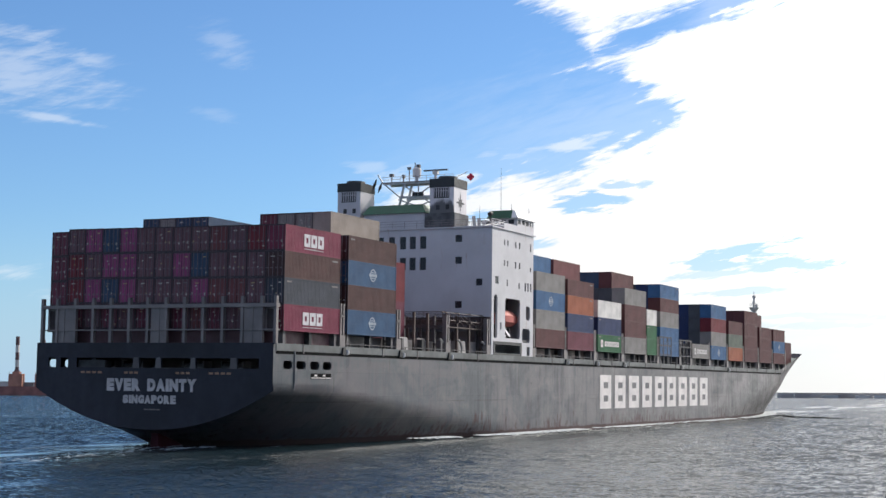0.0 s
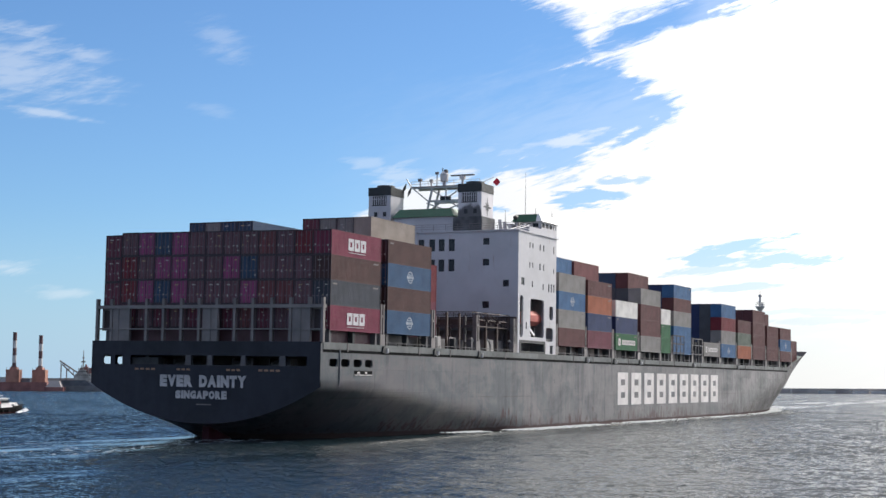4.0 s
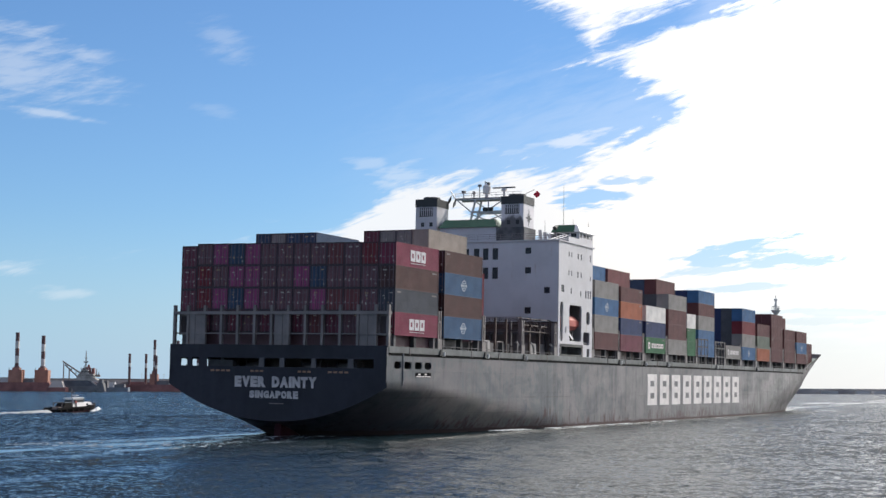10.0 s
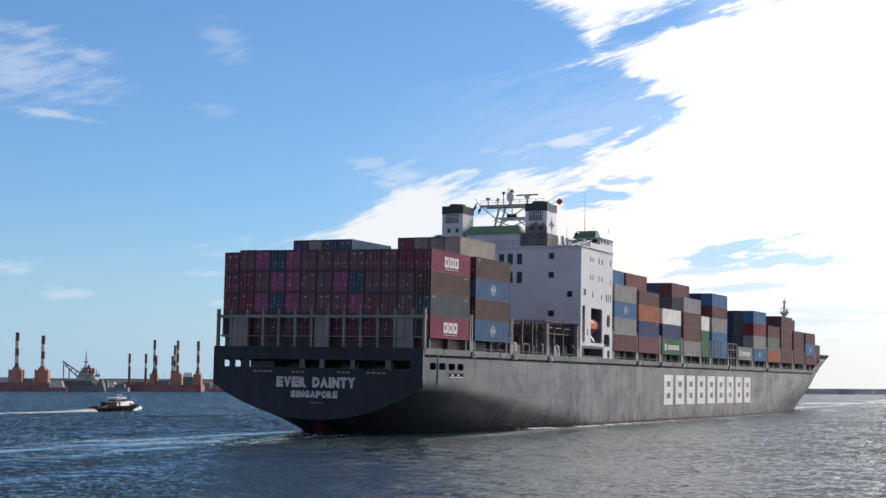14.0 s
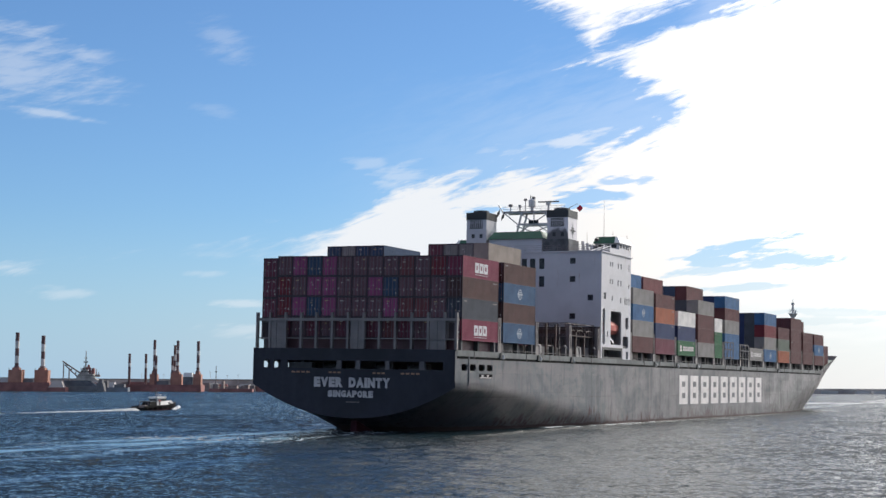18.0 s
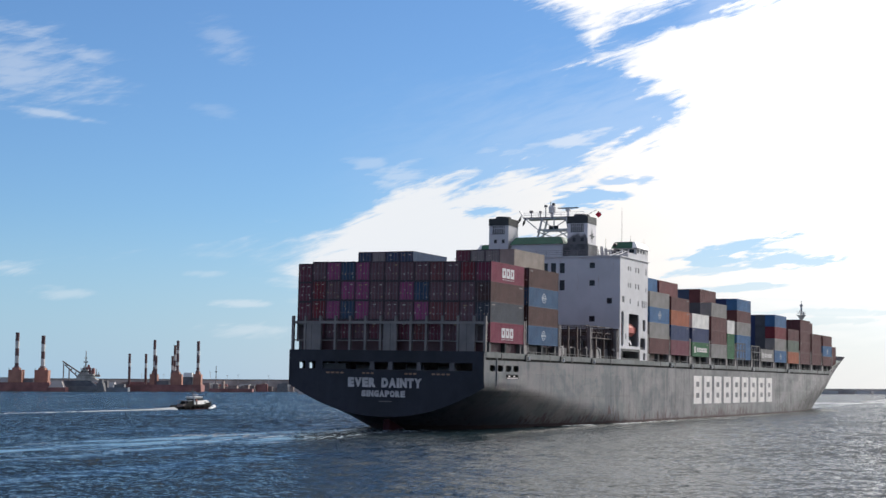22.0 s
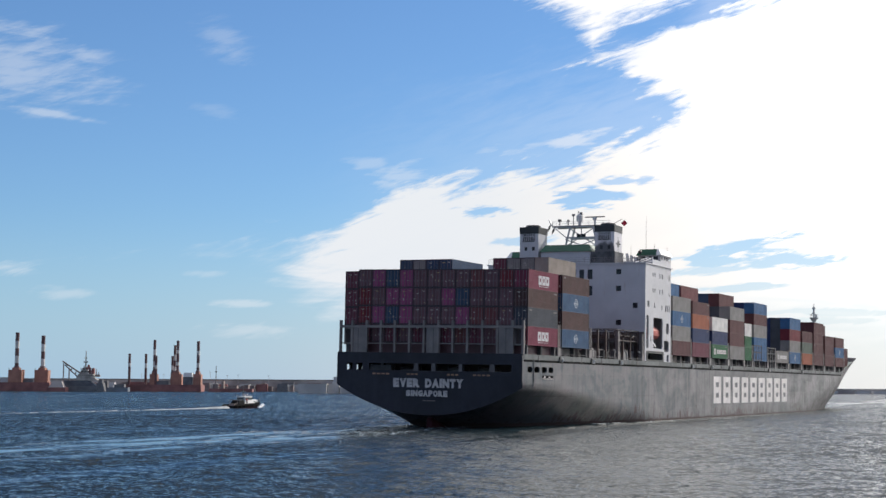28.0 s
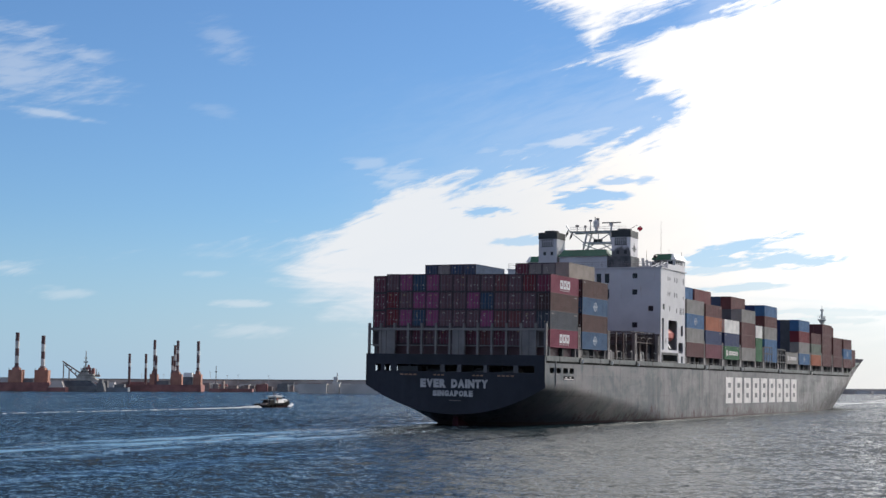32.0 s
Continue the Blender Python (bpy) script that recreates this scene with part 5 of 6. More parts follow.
RINGPAINT = material("faded_pale_blue_emblem", (0.30, 0.36, 0.43), 0.6, vary=0.2, size=0.4)
STEEL = material("galvanised_bar", (0.20, 0.16, 0.17), 0.5, 0.2, vary=0.1, bump=0)
TAG = material("pale_placard", (0.60, 0.58, 0.50), 0.6, vary=0.1, bump=0)
# near-black that paints in the shade of the gaps between containers
GAPSHADE = material("gap_shade_paint", (0.045, 0.032, 0.038), 0.7, vary=0.25, size=0.5)
YELLOW = material("yellow_placard", (0.50, 0.38, 0.18), 0.6, vary=0.1, bump=0)
DOOR_MARKS = [(0.42, 0.95, 0.16, 0.30), (0.95, 1.05, 0.14, 0.22), (1.60, 0.90, 0.16, 0.34), (2.12, 1.08, 0.12, 0.26), (1.35, 2.25, 0.55, 0.14),
              (1.50, 1.95, 0.35, 0.12), (0.45, 2.30, 0.40, 0.12), (1.45, 1.55, 0.18, 0.22), (0.30, 0.45, 0.18, 0.24)]
MESHES = {}


def shared(key, make):
    if key not in MESHES:
        MESHES[key] = make()
    return MESHES[key]


WORDS = {"steelblue": "mid-blue", "magenta": "magenta", "shade_magenta": "magenta", "plum": "dark reddish-brown", "brown": "brown", "shade_brown": "dark brown", "maroon": "dark maroon", "red": "red", "navy": "navy blue", "denim": "dull dark blue", "blue": "mid-blue", "slate": "slate blue-grey",
         "grey": "pale grey", "beige": "beige", "orange": "orange", "green": "green", "white": "off-white", "rust": "rust-red", "charcoal": "charcoal", "olive": "dull olive"}


def container(x, y, z, color, height=2.896, length=12.19, doors=False, emblem=""):
    """One container with its corner at (x, y, z) on the ship; its doors, where seen, face aft."""
    key = (color, height, length)
    box = new("shipping_container", shared(("shell",) + key, lambda: corrugated(length, height).mesh("shell", BOXES[color])))
    feet = "40-foot" if length > 7 else "20-foot"
    extra = {"ring": " with a white round emblem", "blocks": " with white blocks", "plate": " with a white name panel"}.get(emblem, "")
    tagged(box, f"{WORDS[color]} {feet} container{extra}, stacked on deck", "container", group="containers on deck")
    part("frame", shared(("frame",) + key, lambda: frame_rails(length, height).mesh("frame", BOXES[color])), None, box)
    if doors:
        for k in (0, 1):
            a = 0.16 + k * 1.065
            d = part("door", shared(("door", k, color, height), lambda: Build().box(0.06, 0.10, a, a + 1.05, 0.17, height - 0.13).box(0.035, 0.06, a + 0.08, a + 0.97, 0.25, 0.80).box(0.035, 0.06, a + 0.08, a + 0.97, 0.92, 1.5).box(0.035, 0.06, a + 0.08, a + 0.97, 1.62, 2.1).box(0.035, 0.06, a + 0.08, a + 0.97, 2.2, height - 0.22).mesh("door", BOXES[color])), None, box)
            for j in (0, 1):
                part("locking_bar", shared(("bar", color, height, k * 2 + j), lambda: bars(height)[k * 2 + j].mesh("locking_bar", STEEL)), None, d)
        # dark rim round the door end, painted as the shaded gap
        part("gap_shade_rim", shared(("end", height), lambda: Build().plate("x", -0.014, 0.012, 0.0, W, 0.0, height, [(0.10, W - 0.10, 0.13, height - 0.10)]).mesh("gap_shade_rim", GAPSHADE)), None, box)
        part("gasket", shared(("gasket", height), lambda: Build().plate("x", 0.02, 0.05, 0.10, W - 0.10, 0.11, height - 0.07, [(0.17, 1.205, 0.19, height - 0.15), (1.235, W - 0.17, 0.19, height - 0.15)]).mesh("gasket", BLACK)), None, box)
        for py, pz, pw, ph in DOOR_MARKS:
            if RNG.random() < 0.55:
                m = RNG.choice((TAG, TAG, YELLOW, FADED))
                part("placard", shared(("tag", py, pz, m.name), lambda: Build().box(-0.012, 0.03, py, py + pw * 0.8, pz, pz + ph * 0.75).mesh("placard", m)), None, box)
    if emblem == "ring":
        def ring():
            b = Build()
            for i in range(20):
                p, q = 2 * math.pi * i / 20, 2 * math.pi * (i + 1) / 20
                b.quad(*[(length * 0.5 + r * math.cos(t), -0.012, height / 2 + r * math.sin(t)) for r, t in ((0.62, p), (0.78, p), (0.78, q), (0.62, q))])
            return b.mesh("emblem", RINGPAINT)
        part("emblem", shared(("ring", height, length), ring), None, box, "white round emblem")
        part("emblem_bar", shared(("ringbar", height, length), lambda: Build().box(length * 0.5 - 0.95, length * 0.5 + 0.95, -0.03, -0.014, height / 2 - 0.16, height / 2 + 0.16).box(length * 0.5 - 0.5, length * 0.5 + 0.5, -0.03, -0.014, height / 2 + 0.28, height / 2 + 0.40).box(length * 0.5 - 0.5, length * 0.5 + 0.5, -0.03, -0.014, height / 2 - 0.40, height / 2 - 0.28).mesh("emblem_bar", RINGPAINT)), None, box)
    elif emblem == "blocks":
        def blocks():
            return Build().plate("y", -0.03, 0.02, 0, 1.3, 0.75, 2.15, [(0.42, 0.88, 1.15, 1.75)]).mesh("emblem_block", EMBLEM)
        for k in range(3):
            part("emblem_block", shared("blocks", blocks), None, box, "white pierced block", at=pose(3.95 + k * 1.5, 0, 0))
        part("emblem_bar", shared("blockbar", lambda: Build().box(4.0, 8.2, -0.03, -0.01, 0.46, 0.53).mesh("emblem_bar", EMBLEM)), None, box)
    elif emblem == "plate":
        mark = shared("mark", lambda: Build().plate("y", -0.03, 0.02, 0, 1.1, 0.75, 2.0, [(0.4, 0.75, 1.1, 1.6)]).mesh("emblem_mark", LETTER))
        part("emblem_mark", mark, None, box, "white square mark", at=pose(length * 0.12, 0, 0))
        word = shared("word", lambda: Build().plate("y", -0.03, 0.02, 0, 0.85, 0.95, 1.8, [(0.27, 0.58, 1.2, 1.55)]).mesh("name_block", LETTER))
        for k in range(7):
            part("name_block", word, None, box, at=pose(length * (0.28 + k * 0.088), 0, 0))
    if y < -HALF + 0.5:
        marks = FADED if color not in ("white", "beige") else DARKGREY
        for k, (a, c) in enumerate(((0.5, 1.5), (length - 1.9, length - 0.6))):
            if RNG.random() < 0.7:
                continue
            part("code_bar", shared(("code", k, length, height, marks.name), lambda: Build().box(a, c, -0.012, 0.012, height - 0.5, height - 0.32).mesh("code_bar", marks)), None, box)
    RIDERS.append((box, pose(x, y, z)))
    return box


def row_y(k):
    """The starboard edge of the k-th row; 0 is the starboard rail, 12 the port rail."""
    return -HALF + k * PITCH_Y


BASE = 12.7
HC, STD = 2.896, 2.591
COMMON = ["plum", "plum", "rust", "maroon", "grey", "blue", "navy", "slate", "brown", "red"]
FILL = []        # boxes that stay out of sight inside the stacks


def stack(bay, row, colors, heights=None, doors=False, emblems=(), length=12.19, base=BASE):
    """Containers from the bottom up."""
    z = base
    for k, c in enumerate(colors):
        h = heights[k] if heights else HC
        container(BAY_X[bay], row_y(row), z, c, h, length, doors, emblems[k] if k < len(emblems) else "")
        z += h + 0.012
    return z


# stern bay, 13 rows of four, port to starboard; from the bottom up
STERN = [
    ("maroon", "maroon", "maroon", "maroon"), ("maroon", "red", "red", "shade_brown"), ("shade_brown", "shade_magenta", "shade_brown", "shade_magenta"),
    ("maroon", "denim", "shade_magenta", "denim"), ("shade_brown", "shade_magenta", "shade_magenta", "shade_magenta"), ("maroon", "shade_brown", "shade_brown", "shade_brown"),
    ("shade_brown", "shade_brown", "shade_brown", "shade_brown"), ("maroon", "shade_brown", "shade_magenta", "shade_brown"), ("rust", "shade_magenta", "denim", "shade_brown"),
    ("maroon", "rust", "shade_brown", "rust"), ("shade_brown", "rust", "shade_brown", "shade_brown"), ("maroon", "shade_brown", "shade_brown", "red"),
]
for i, cols in enumerate(STERN):
    hts = (STD, HC, HC, HC) if i == 0 else (HC, HC, HC, HC)
    stack(0, 12 - i, cols, hts, doors=True, base=BASE - 0.08 + 0.031 * (12 - i))
stack(0, 0, ("magenta", "slate", "brown", "magenta"), doors=True, emblems=("blocks", "", "", "blocks"), base=BASE - 0.08)

# second bay: four high, with a fifth tier on eight rows
for r in range(13):
    if r == 0:
        stack(1, 0, ("steelblue", "brown", "steelblue", "brown"), doors=True, emblems=("ring", "", "ring", ""))
    elif r == 1:
        stack(1, 1, ("denim", "shade_brown", "denim", "shade_brown", "beige"))
    elif r in (2, 3, 4):
        stack(1, r, ("shade_brown", "denim", "shade_brown", "maroon", ("grey", "grey", "maroon")[r - 2]), doors=True)
    elif r in (8, 9, 10, 11):
        stack(1, r, ("shade_brown", "maroon", "denim", "shade_brown", ("denim", "denim", "grey", "denim")[r - 8]), doors=True)
    else:
        FILL.append((1, r, 4))
# third bay, lower and only inboard
for r in range(2, 13):
    if r == 2:
        stack(2, 2.45, ("maroon", "maroon", "red", "red"), (STD,) * 4)
    elif r > 3:
        FILL.append((2, r, 3))

# forward bays: the starboard stack and what rises behind it
stack(3, 0, ("plum", "grey", "blue", "grey"), emblems=("", "", "ring", ""))
stack(4, 0, ("maroon", "navy", "orange", "plum"), (HC, HC, HC, STD))
stack(5, 0, ("green", "navy", "white"), emblems=("plate",))
stack(6, 0, ("grey", "plum", "plum", "grey"))
stack(7, 0, ("green", "green", "white"), (HC, STD, HC), length=6.06)
stack(8, 0, ("blue", "blue", "grey", "plum", "blue"), (STD, HC, HC, STD, STD))
stack(9, 0, ("grey",), emblems=("plate",))
stack(10, 0, ("blue", "grey", "red", "blue"), emblems=("ring",))
stack(11, 0, ("orange", "olive", "plum"))
stack(12, 0, ("plum", "plum", "plum", "plum"), emblems=("", "", "", ""))
stack(13, 0, ("plum", "plum", "plum"), (HC, HC, STD))
stack(14, 0, ("plum", "blue", "plum"), (STD, HC, HC), emblems=("", "ring"))
TALL = {3: 5, 4: 5, 5: 3, 6: 4, 7: 3, 8: 5, 9: 0, 10: 4, 11: 3, 12: 4, 13: 3, 14: 3, 15: 2}
for bay, tall in TALL.items():
    if not tall:
        continue
    for r in range(1, 13):
        t = tall
        if bay == 6:
            t = 5
        if bay in (13, 14) and r >= 1:
            t = tall + (1 if bay == 13 and r < 8 else 0)
        if bay >= 14 and half_breadth(BAY_X[bay] + 12, 11.5) < abs(row_y(r)) + 0.5 - (2.4 if row_y(r) < -1 else 0):
            continue
        if bay == 15 and r > 10:
            continue
        seen = r in (1, 2) or (bay in (6, 8, 10) and r < 6) or (bay == 15 and r < 4)
        if seen:
            cs = [RNG.choice(COMMON) for _ in range(t)]
            if bay in (8, 10):
                cs = [RNG.choice(["navy", "navy", "navy", "charcoal"]) for _ in range(t)]
            if bay >= 11:
                cs = [("shade_brown", "plum", "plum")[(bay + r + k) % 3] for k in range(t)]
            if bay == 3:
                cs[-1] = "blue"
            if bay == 4:
                cs[-1] = "rust"
            if bay == 6:
                cs[-2:] = ["charcoal", "plum" if r == 1 else "denim"]
            stack(bay, r, cs, (STD, HC, HC, STD, STD) if bay == 8 else None, length=6.06 if bay == 7 else 12.19)
        else:
            FILL.append((bay, r, t))


def make_fill():
    """The inner boxes, which only their tops show."""
    b = Build()
    for bay, r, t in FILL:
        ln = 6.06 if bay == 7 else 12.19
        for k in range(t):
            z = BASE + k * (HC + 0.012)
            b.box(BAY_X[bay], BAY_X[bay] + ln, row_y(r), row_y(r) + W, z, z + HC)
    m = bpy.data.materials.new("mixed_container_paint")
    m.use_nodes = True
    n = Nodes(m.node_tree)
    pick = n.add("ShaderNodeNewGeometry", 8)
    ramp = n.tree.nodes.new("ShaderNodeValToRGB")
    ramp.color_ramp.interpolation = "CONSTANT"
    cols = [(0.17, 0.085, 0.062), (0.15, 0.028, 0.034), (0.055, 0.15, 0.31), (0.30, 0.30, 0.285), (0.022, 0.042, 0.10), (0.27, 0.035, 0.035)]
    for i, c in enumerate(cols):
        e = ramp.color_ramp.elements[i] if i < 2 else ramp.color_ramp.elements.new(i / len(cols))
        e.position, e.color = i / len(cols), rgb(*c)
    n.put(ramp.inputs[0], pick)
    pos = n.add("ShaderNodeTexCoord", 3)
    dirt = n.mix(n.ramp(n.noise(pos, 0.8, 5.0), 0.5, 0.75, 0.0, 0.4), ramp.outputs[0], rgb(0.12, 0.08, 0.06))
    bsdf = n.add("ShaderNodeBsdfPrincipled", i_Base_Color=dirt, i_Roughness=0.6)
    n.put(n.tree.nodes.new("ShaderNodeOutputMaterial").inputs[0], bsdf)
    ob = tagged(new("container_stacks", b.mesh("container_stacks", m)), "inner stacks of mixed steel containers on deck", "containers", kind="stuff")
    RIDERS.append((ob, pose(0, 0, 0)))


make_fill()


# ---- foam along the hull ----
def make_foam():
    rng = random.Random(11)
    b = Build()
    for i in range(5600):
        x = rng.uniform(36, 282) if i % 4 > 1 else rng.uniform(40, 120) if i % 4 or i % 12 else rng.uniform(236, 284)
        if noise.noise((x * 0.11, 3.1, 0.0)) < -0.25 + 0.4 * rng.random() and x < 236:
            continue
        hbw = half_breadth(x, 0.05)
        y = -hbw - abs(rng.gauss(0.0, 1.3)) + 0.05
        l, w = rng.uniform(0.06, 0.5) * (1 + x / 180), rng.uniform(0.03, 0.09) * (1 + x / 180)
        h = rng.uniform(0.02, 0.07) 
        turn = rng.uniform(-0.5, 0.5)
        p = [(l, 0), (0.3 * l, w), (-l, 0.2 * w), (-0.4 * l, -w)]
        low = [(x + u * math.cos(turn) - v * math.sin(turn), y + u * math.sin(turn) + v * math.cos(turn), -0.06) for u, v in p]
        tip = (x, y, h)
        for q in range(4):
            b.quad(low[q], low[(q + 1) % 4], tip)
    ob = tagged(new("hull_foam", b.mesh("hull_foam", THINFOAM)), "thin grey-white foam along the ship's waterline", "foam", kind="stuff")
    RIDERS.append((ob, pose(0, 0, 0.02)))


make_foam()


def make_bow_wave():
    """Two low crests that spread from the stem, with a little foam on them."""
    v, f = [], []
    for row, (spread, height) in enumerate(((0.30, 0.32), (0.42, 0.22), (0.56, 0.14))):
        k0, n = len(v), 40
        for k in range(n + 1):
            d = 3 + 44 * k / n
            x, y = 282 - row * 5 - d, -1.5 - spread * d - half_breadth(282 - row * 5 - d, 0.0) * 0.55
            h = height * math.sin(math.pi * (k + 0.5) / (n + 1)) * (0.7 + 0.6 * noise.noise((d * 0.31, row * 7.0, 0.0)))
            base = -0.31 - 0.0152 * y
            w = 0.9 + 0.02 * d
            v += [(x + w, y - w, base - 0.12), (x, y, base + h), (x - w, y + w, base - 0.12)]
        for k in range(n):
            a = k0 + 3 * k
            f += [(a, a + 3, a + 4, a + 1), (a + 1, a + 4, a + 5, a + 2)]
    me = bpy.data.meshes.new("bow_wave")
    me.from_pydata(v, [], f)
    me.materials.append(WATER)
    me.shade_smooth()
    ob = tagged(new("bow_wave", me), "low dark ripples spreading from the ship's stem", "wave", kind="stuff")
    RIDERS.append((ob, pose(0, 0, 0)))


make_bow_wave()


def make_stern_wash():
    """Churned foam close behind the stern, which the ship draws along."""
    rng = random.Random(8)
    b = Build()
    for i in range(420):
        d = rng.random() ** 1.6 * 42
        x = 5.0 - d
        y = rng.choice((9.5, 5.0, -1.0, -9.0)) * (0.5 + d / 90) + rng.gauss(0, 0.8 + 0.02 * d)
        l, w, h = rng.uniform(0.3, 1.5), rng.uniform(0.05, 0.18), rng.uniform(0.02, 0.07)
        base = -0.31 - 0.0152 * y
        turn = rng.uniform(-0.25, 0.25)
        p = [(l, 0), (0.3 * l, w), (-l, 0.2 * w), (-0.4 * l, -w)]
        low = [(x + u * math.cos(turn) - v * math.sin(turn), y + u * math.sin(turn) + v * math.cos(turn), base - 0.12) for u, v in p]
        tip = (x + rng.uniform(-0.3, 0.3) * l, y, base + h)
        for q in range(4):
            b.quad(low[q], low[(q + 1) % 4], tip)
    ob = tagged(new("stern_wash", b.mesh("stern_wash", WASHFOAM)), "churned grey-white wash behind the ship's stern", "foam", kind="stuff")
    RIDERS.append((ob, pose(0, 0, 0)))


make_stern_wash()


# ---- the launch ----
def make_launch():
    boat = tagged(new("pilot_launch"), "small dark-hulled pilot launch with a pale cabin, under way", "boat")
    L2 = 6.6
    v, f = [], []
    xs = [-8.2, -6.2, -2.5, 1.2, 4.4, 6.5, 7.6, 8.2]
    hbw = [1.9, 2.0, 2.05, 2.0, 1.65, 1.0, 0.5, 0.05]
    tops = [0.85, 0.85, 0.9, 1.0, 1.2, 1.45, 1.6, 1.7]
    for x, hw, tz in zip(xs, hbw, tops):
        v += [(x - (0.5 if x > 4 else 0), 0, -0.5), (x - 0.2, -hw * 0.72, 0.0), (x, -hw, tz), (x, hw, tz), (x - 0.2, hw * 0.72, 0.0)]
    for i in range(len(xs) - 1):
        for j in range(5):
            k = (j + 1) % 5
            f.append((i * 5 + j, (i + 1) * 5 + j, (i + 1) * 5 + k, i * 5 + k))
    f += [(4, 3, 2, 1, 0), tuple(35 + k for k in range(5))]
    me = bpy.data.meshes.new("hull")
    me.from_pydata(v, [], f)
    me.materials.append(TARBLACK)
    part("hull", me, TARBLACK, boat, "black hull with tyre fenders")
    part("trunk_cabin", Build().box(2.6, 6.0, -1.25, 1.25, 0.95, 2.15, top=(0.0, 1.3, 0.2, 0.2)), MASTWHITE, boat, "white sloping forward cabin")
    part("cabin_window", Build().box(3.2, 3.9, -1.22, -1.02, 1.45, 1.8), GLASS, boat)
    part("side_deck", Build().box(-5.4, -1.8, -1.7, 1.7, 0.8, 0.95), DARKGREY, boat)
    wh = part("wheelhouse", Build().box(-1.8, 2.8, -1.35, 1.35, 0.9, 3.05, top=(0.25, 0.9, 0.18, 0.18)), MASTWHITE, boat, "white wheelhouse")
    for s in (-1, 1):
        for a, c in ((0.2, 0.95), (1.1, 1.75)):
            part("window", Build().box(a, c, s * 1.24 - 0.07, s * 1.24 + 0.07, 2.2, 2.75), GLASS, wh)
        part("cabin_door", Build().box(-1.1, -0.5, s * 1.3 - 0.08, s * 1.3 + 0.08, 1.0, 2.7), DARKGREY, wh)
    for k in range(3):
        part("window", Build().box(2.0, 2.32, -1.0 + 0.7 * k, -0.4 + 0.7 * k, 2.2, 2.75), GLASS, wh)
    # one dark panel for the aft windows and the shade on that wall
    part("shaded_aft_window", Build().box(-1.86, -1.70, -1.0, 1.0, 1.5, 2.75), GLASS, wh)
    for s in (-1, 1):
        part("side_window", Build().box(-1.5, 2.15, s * 1.27 - 0.07, s * 1.27 + 0.07, 2.2, 2.75), GLASS, wh)
    part("roof", Build().box(-1.9, 2.1, -1.4, 1.4, 3.05, 3.2), MASTWHITE, wh)
    part("aft_shelter", Build().box(-5.2, -1.9, -1.3, 1.3, 0.95, 2.2, top=(0.9, 0, 0.25, 0.25)), TARBLACK, boat, "dark aft shelter")
    part("shelter_top", Build().box(-4.4, -1.95, -1.1, 1.1, 2.2, 2.32), MUTEDBLUE, boat)
    for s in (-1, 1):
        part("bulwark", Build().box(-8.1, 3.0, s * 1.95 - 0.06, s * 1.95 + 0.06, 0.8, 1.25).box(3.0, 5.4, s * 1.6 - 0.06, s * 1.6 + 0.06, 0.95, 1.5), TARBLACK, boat)
    part("engine_hatch", Build().box(-6.6, -5.2, -0.9, 0.9, 0.85, 1.35, top=(0.1, 0.1, 0.1, 0.1)), RUSTY, boat)
    part("tow_frame", Build().rod((-5.6, -1.2, 0.9), (-5.6, -1.2, 2.3), 0.09, 6).rod((-5.6, 1.2, 0.9), (-5.6, 1.2, 2.3), 0.09, 6).rod((-5.6, -1.2, 2.3), (-5.6, 1.2, 2.3), 0.09, 6), GREY, boat)
    part("boot_stripe", Build().box(-7.4, 5.2, -1.72, -1.5, 0.03, 0.22), ANTIFOUL, boat)
    part("life_ring", Build().rod((-0.9, -1.40, 2.3), (-0.9, -1.46, 2.3), 0.26, 12), ORANGE, boat)
    part("mast", Build().rod((-0.6, 0, 3.2), (-0.6, 0, 5.4), 0.1, 6).box(-0.8, -0.4, -0.7, 0.7, 4.4, 4.6), GREY, boat)
    part("radar", Build().rod((0.5, 0, 3.2), (0.5, 0, 3.7), 0.1, 6).box(0.2, 0.8, -0.8, 0.8, 3.6, 3.8), WHITE, boat)
    for y in (-0.9, 0.9):
        part("whip_aerial", Build().rod((-1.6, y, 3.2), (-1.9, y, 5.0), 0.03, 5), GREY, boat)
    for k in range(6):
        x = -7.0 + 2.1 * k
        part("fender", Build().rod((x, -1.95, 0.5), (x, -2.15, 0.5), 0.28, 10), TARBLACK, boat)
    for k in range(7):
        x = -7.6 + 0.9 * k if k < 3 else 3.8 + 1.1 * (k - 3)
        hw = interp(x, list(zip(xs, hbw))) - 0.1
        for s in (-1, 1):
            part("stanchion", Build().rod((x, s * hw, interp(x, list(zip(xs, tops)))), (x, s * hw, interp(x, list(zip(xs, tops))) + 0.9), 0.035, 5), GREY, boat)
    foam = Build()
    rng = random.Random(3)
    for k in range(130):
        x = 8.6 - rng.random() * 6.5
        y = (-1 if k % 2 else 1) * (0.5 + (8.2 - x) * 0.42 + rng.random() * 0.7)
        z, r = 0.14 + rng.random() * 0.7 * max(0, 1 - (8.6 - x) / 5.5), 0.15 + 0.22 * rng.random()
        foam.box(x - r, x + r, y - r * 0.7, y + r * 0.7, z - 0.12, z + 0.12, top=(r * 0.5, r * 0.5, r * 0.3, r * 0.3))
    tagged(part("bow_wave", foam, WHITEFOAM, boat, "white bow wave"), kind="stuff")
    trail = Build()
    for k in range(1700):
        d = rng.random() ** 1.5 * 250
        if d > 35 and rng.random() < 0.8:
            continue
        x, y = -9.6 - d, rng.gauss(0, 0.55 + 0.005 * d)
        l, w = rng.uniform(0.5, 2.2), rng.uniform(0.12, 0.4)
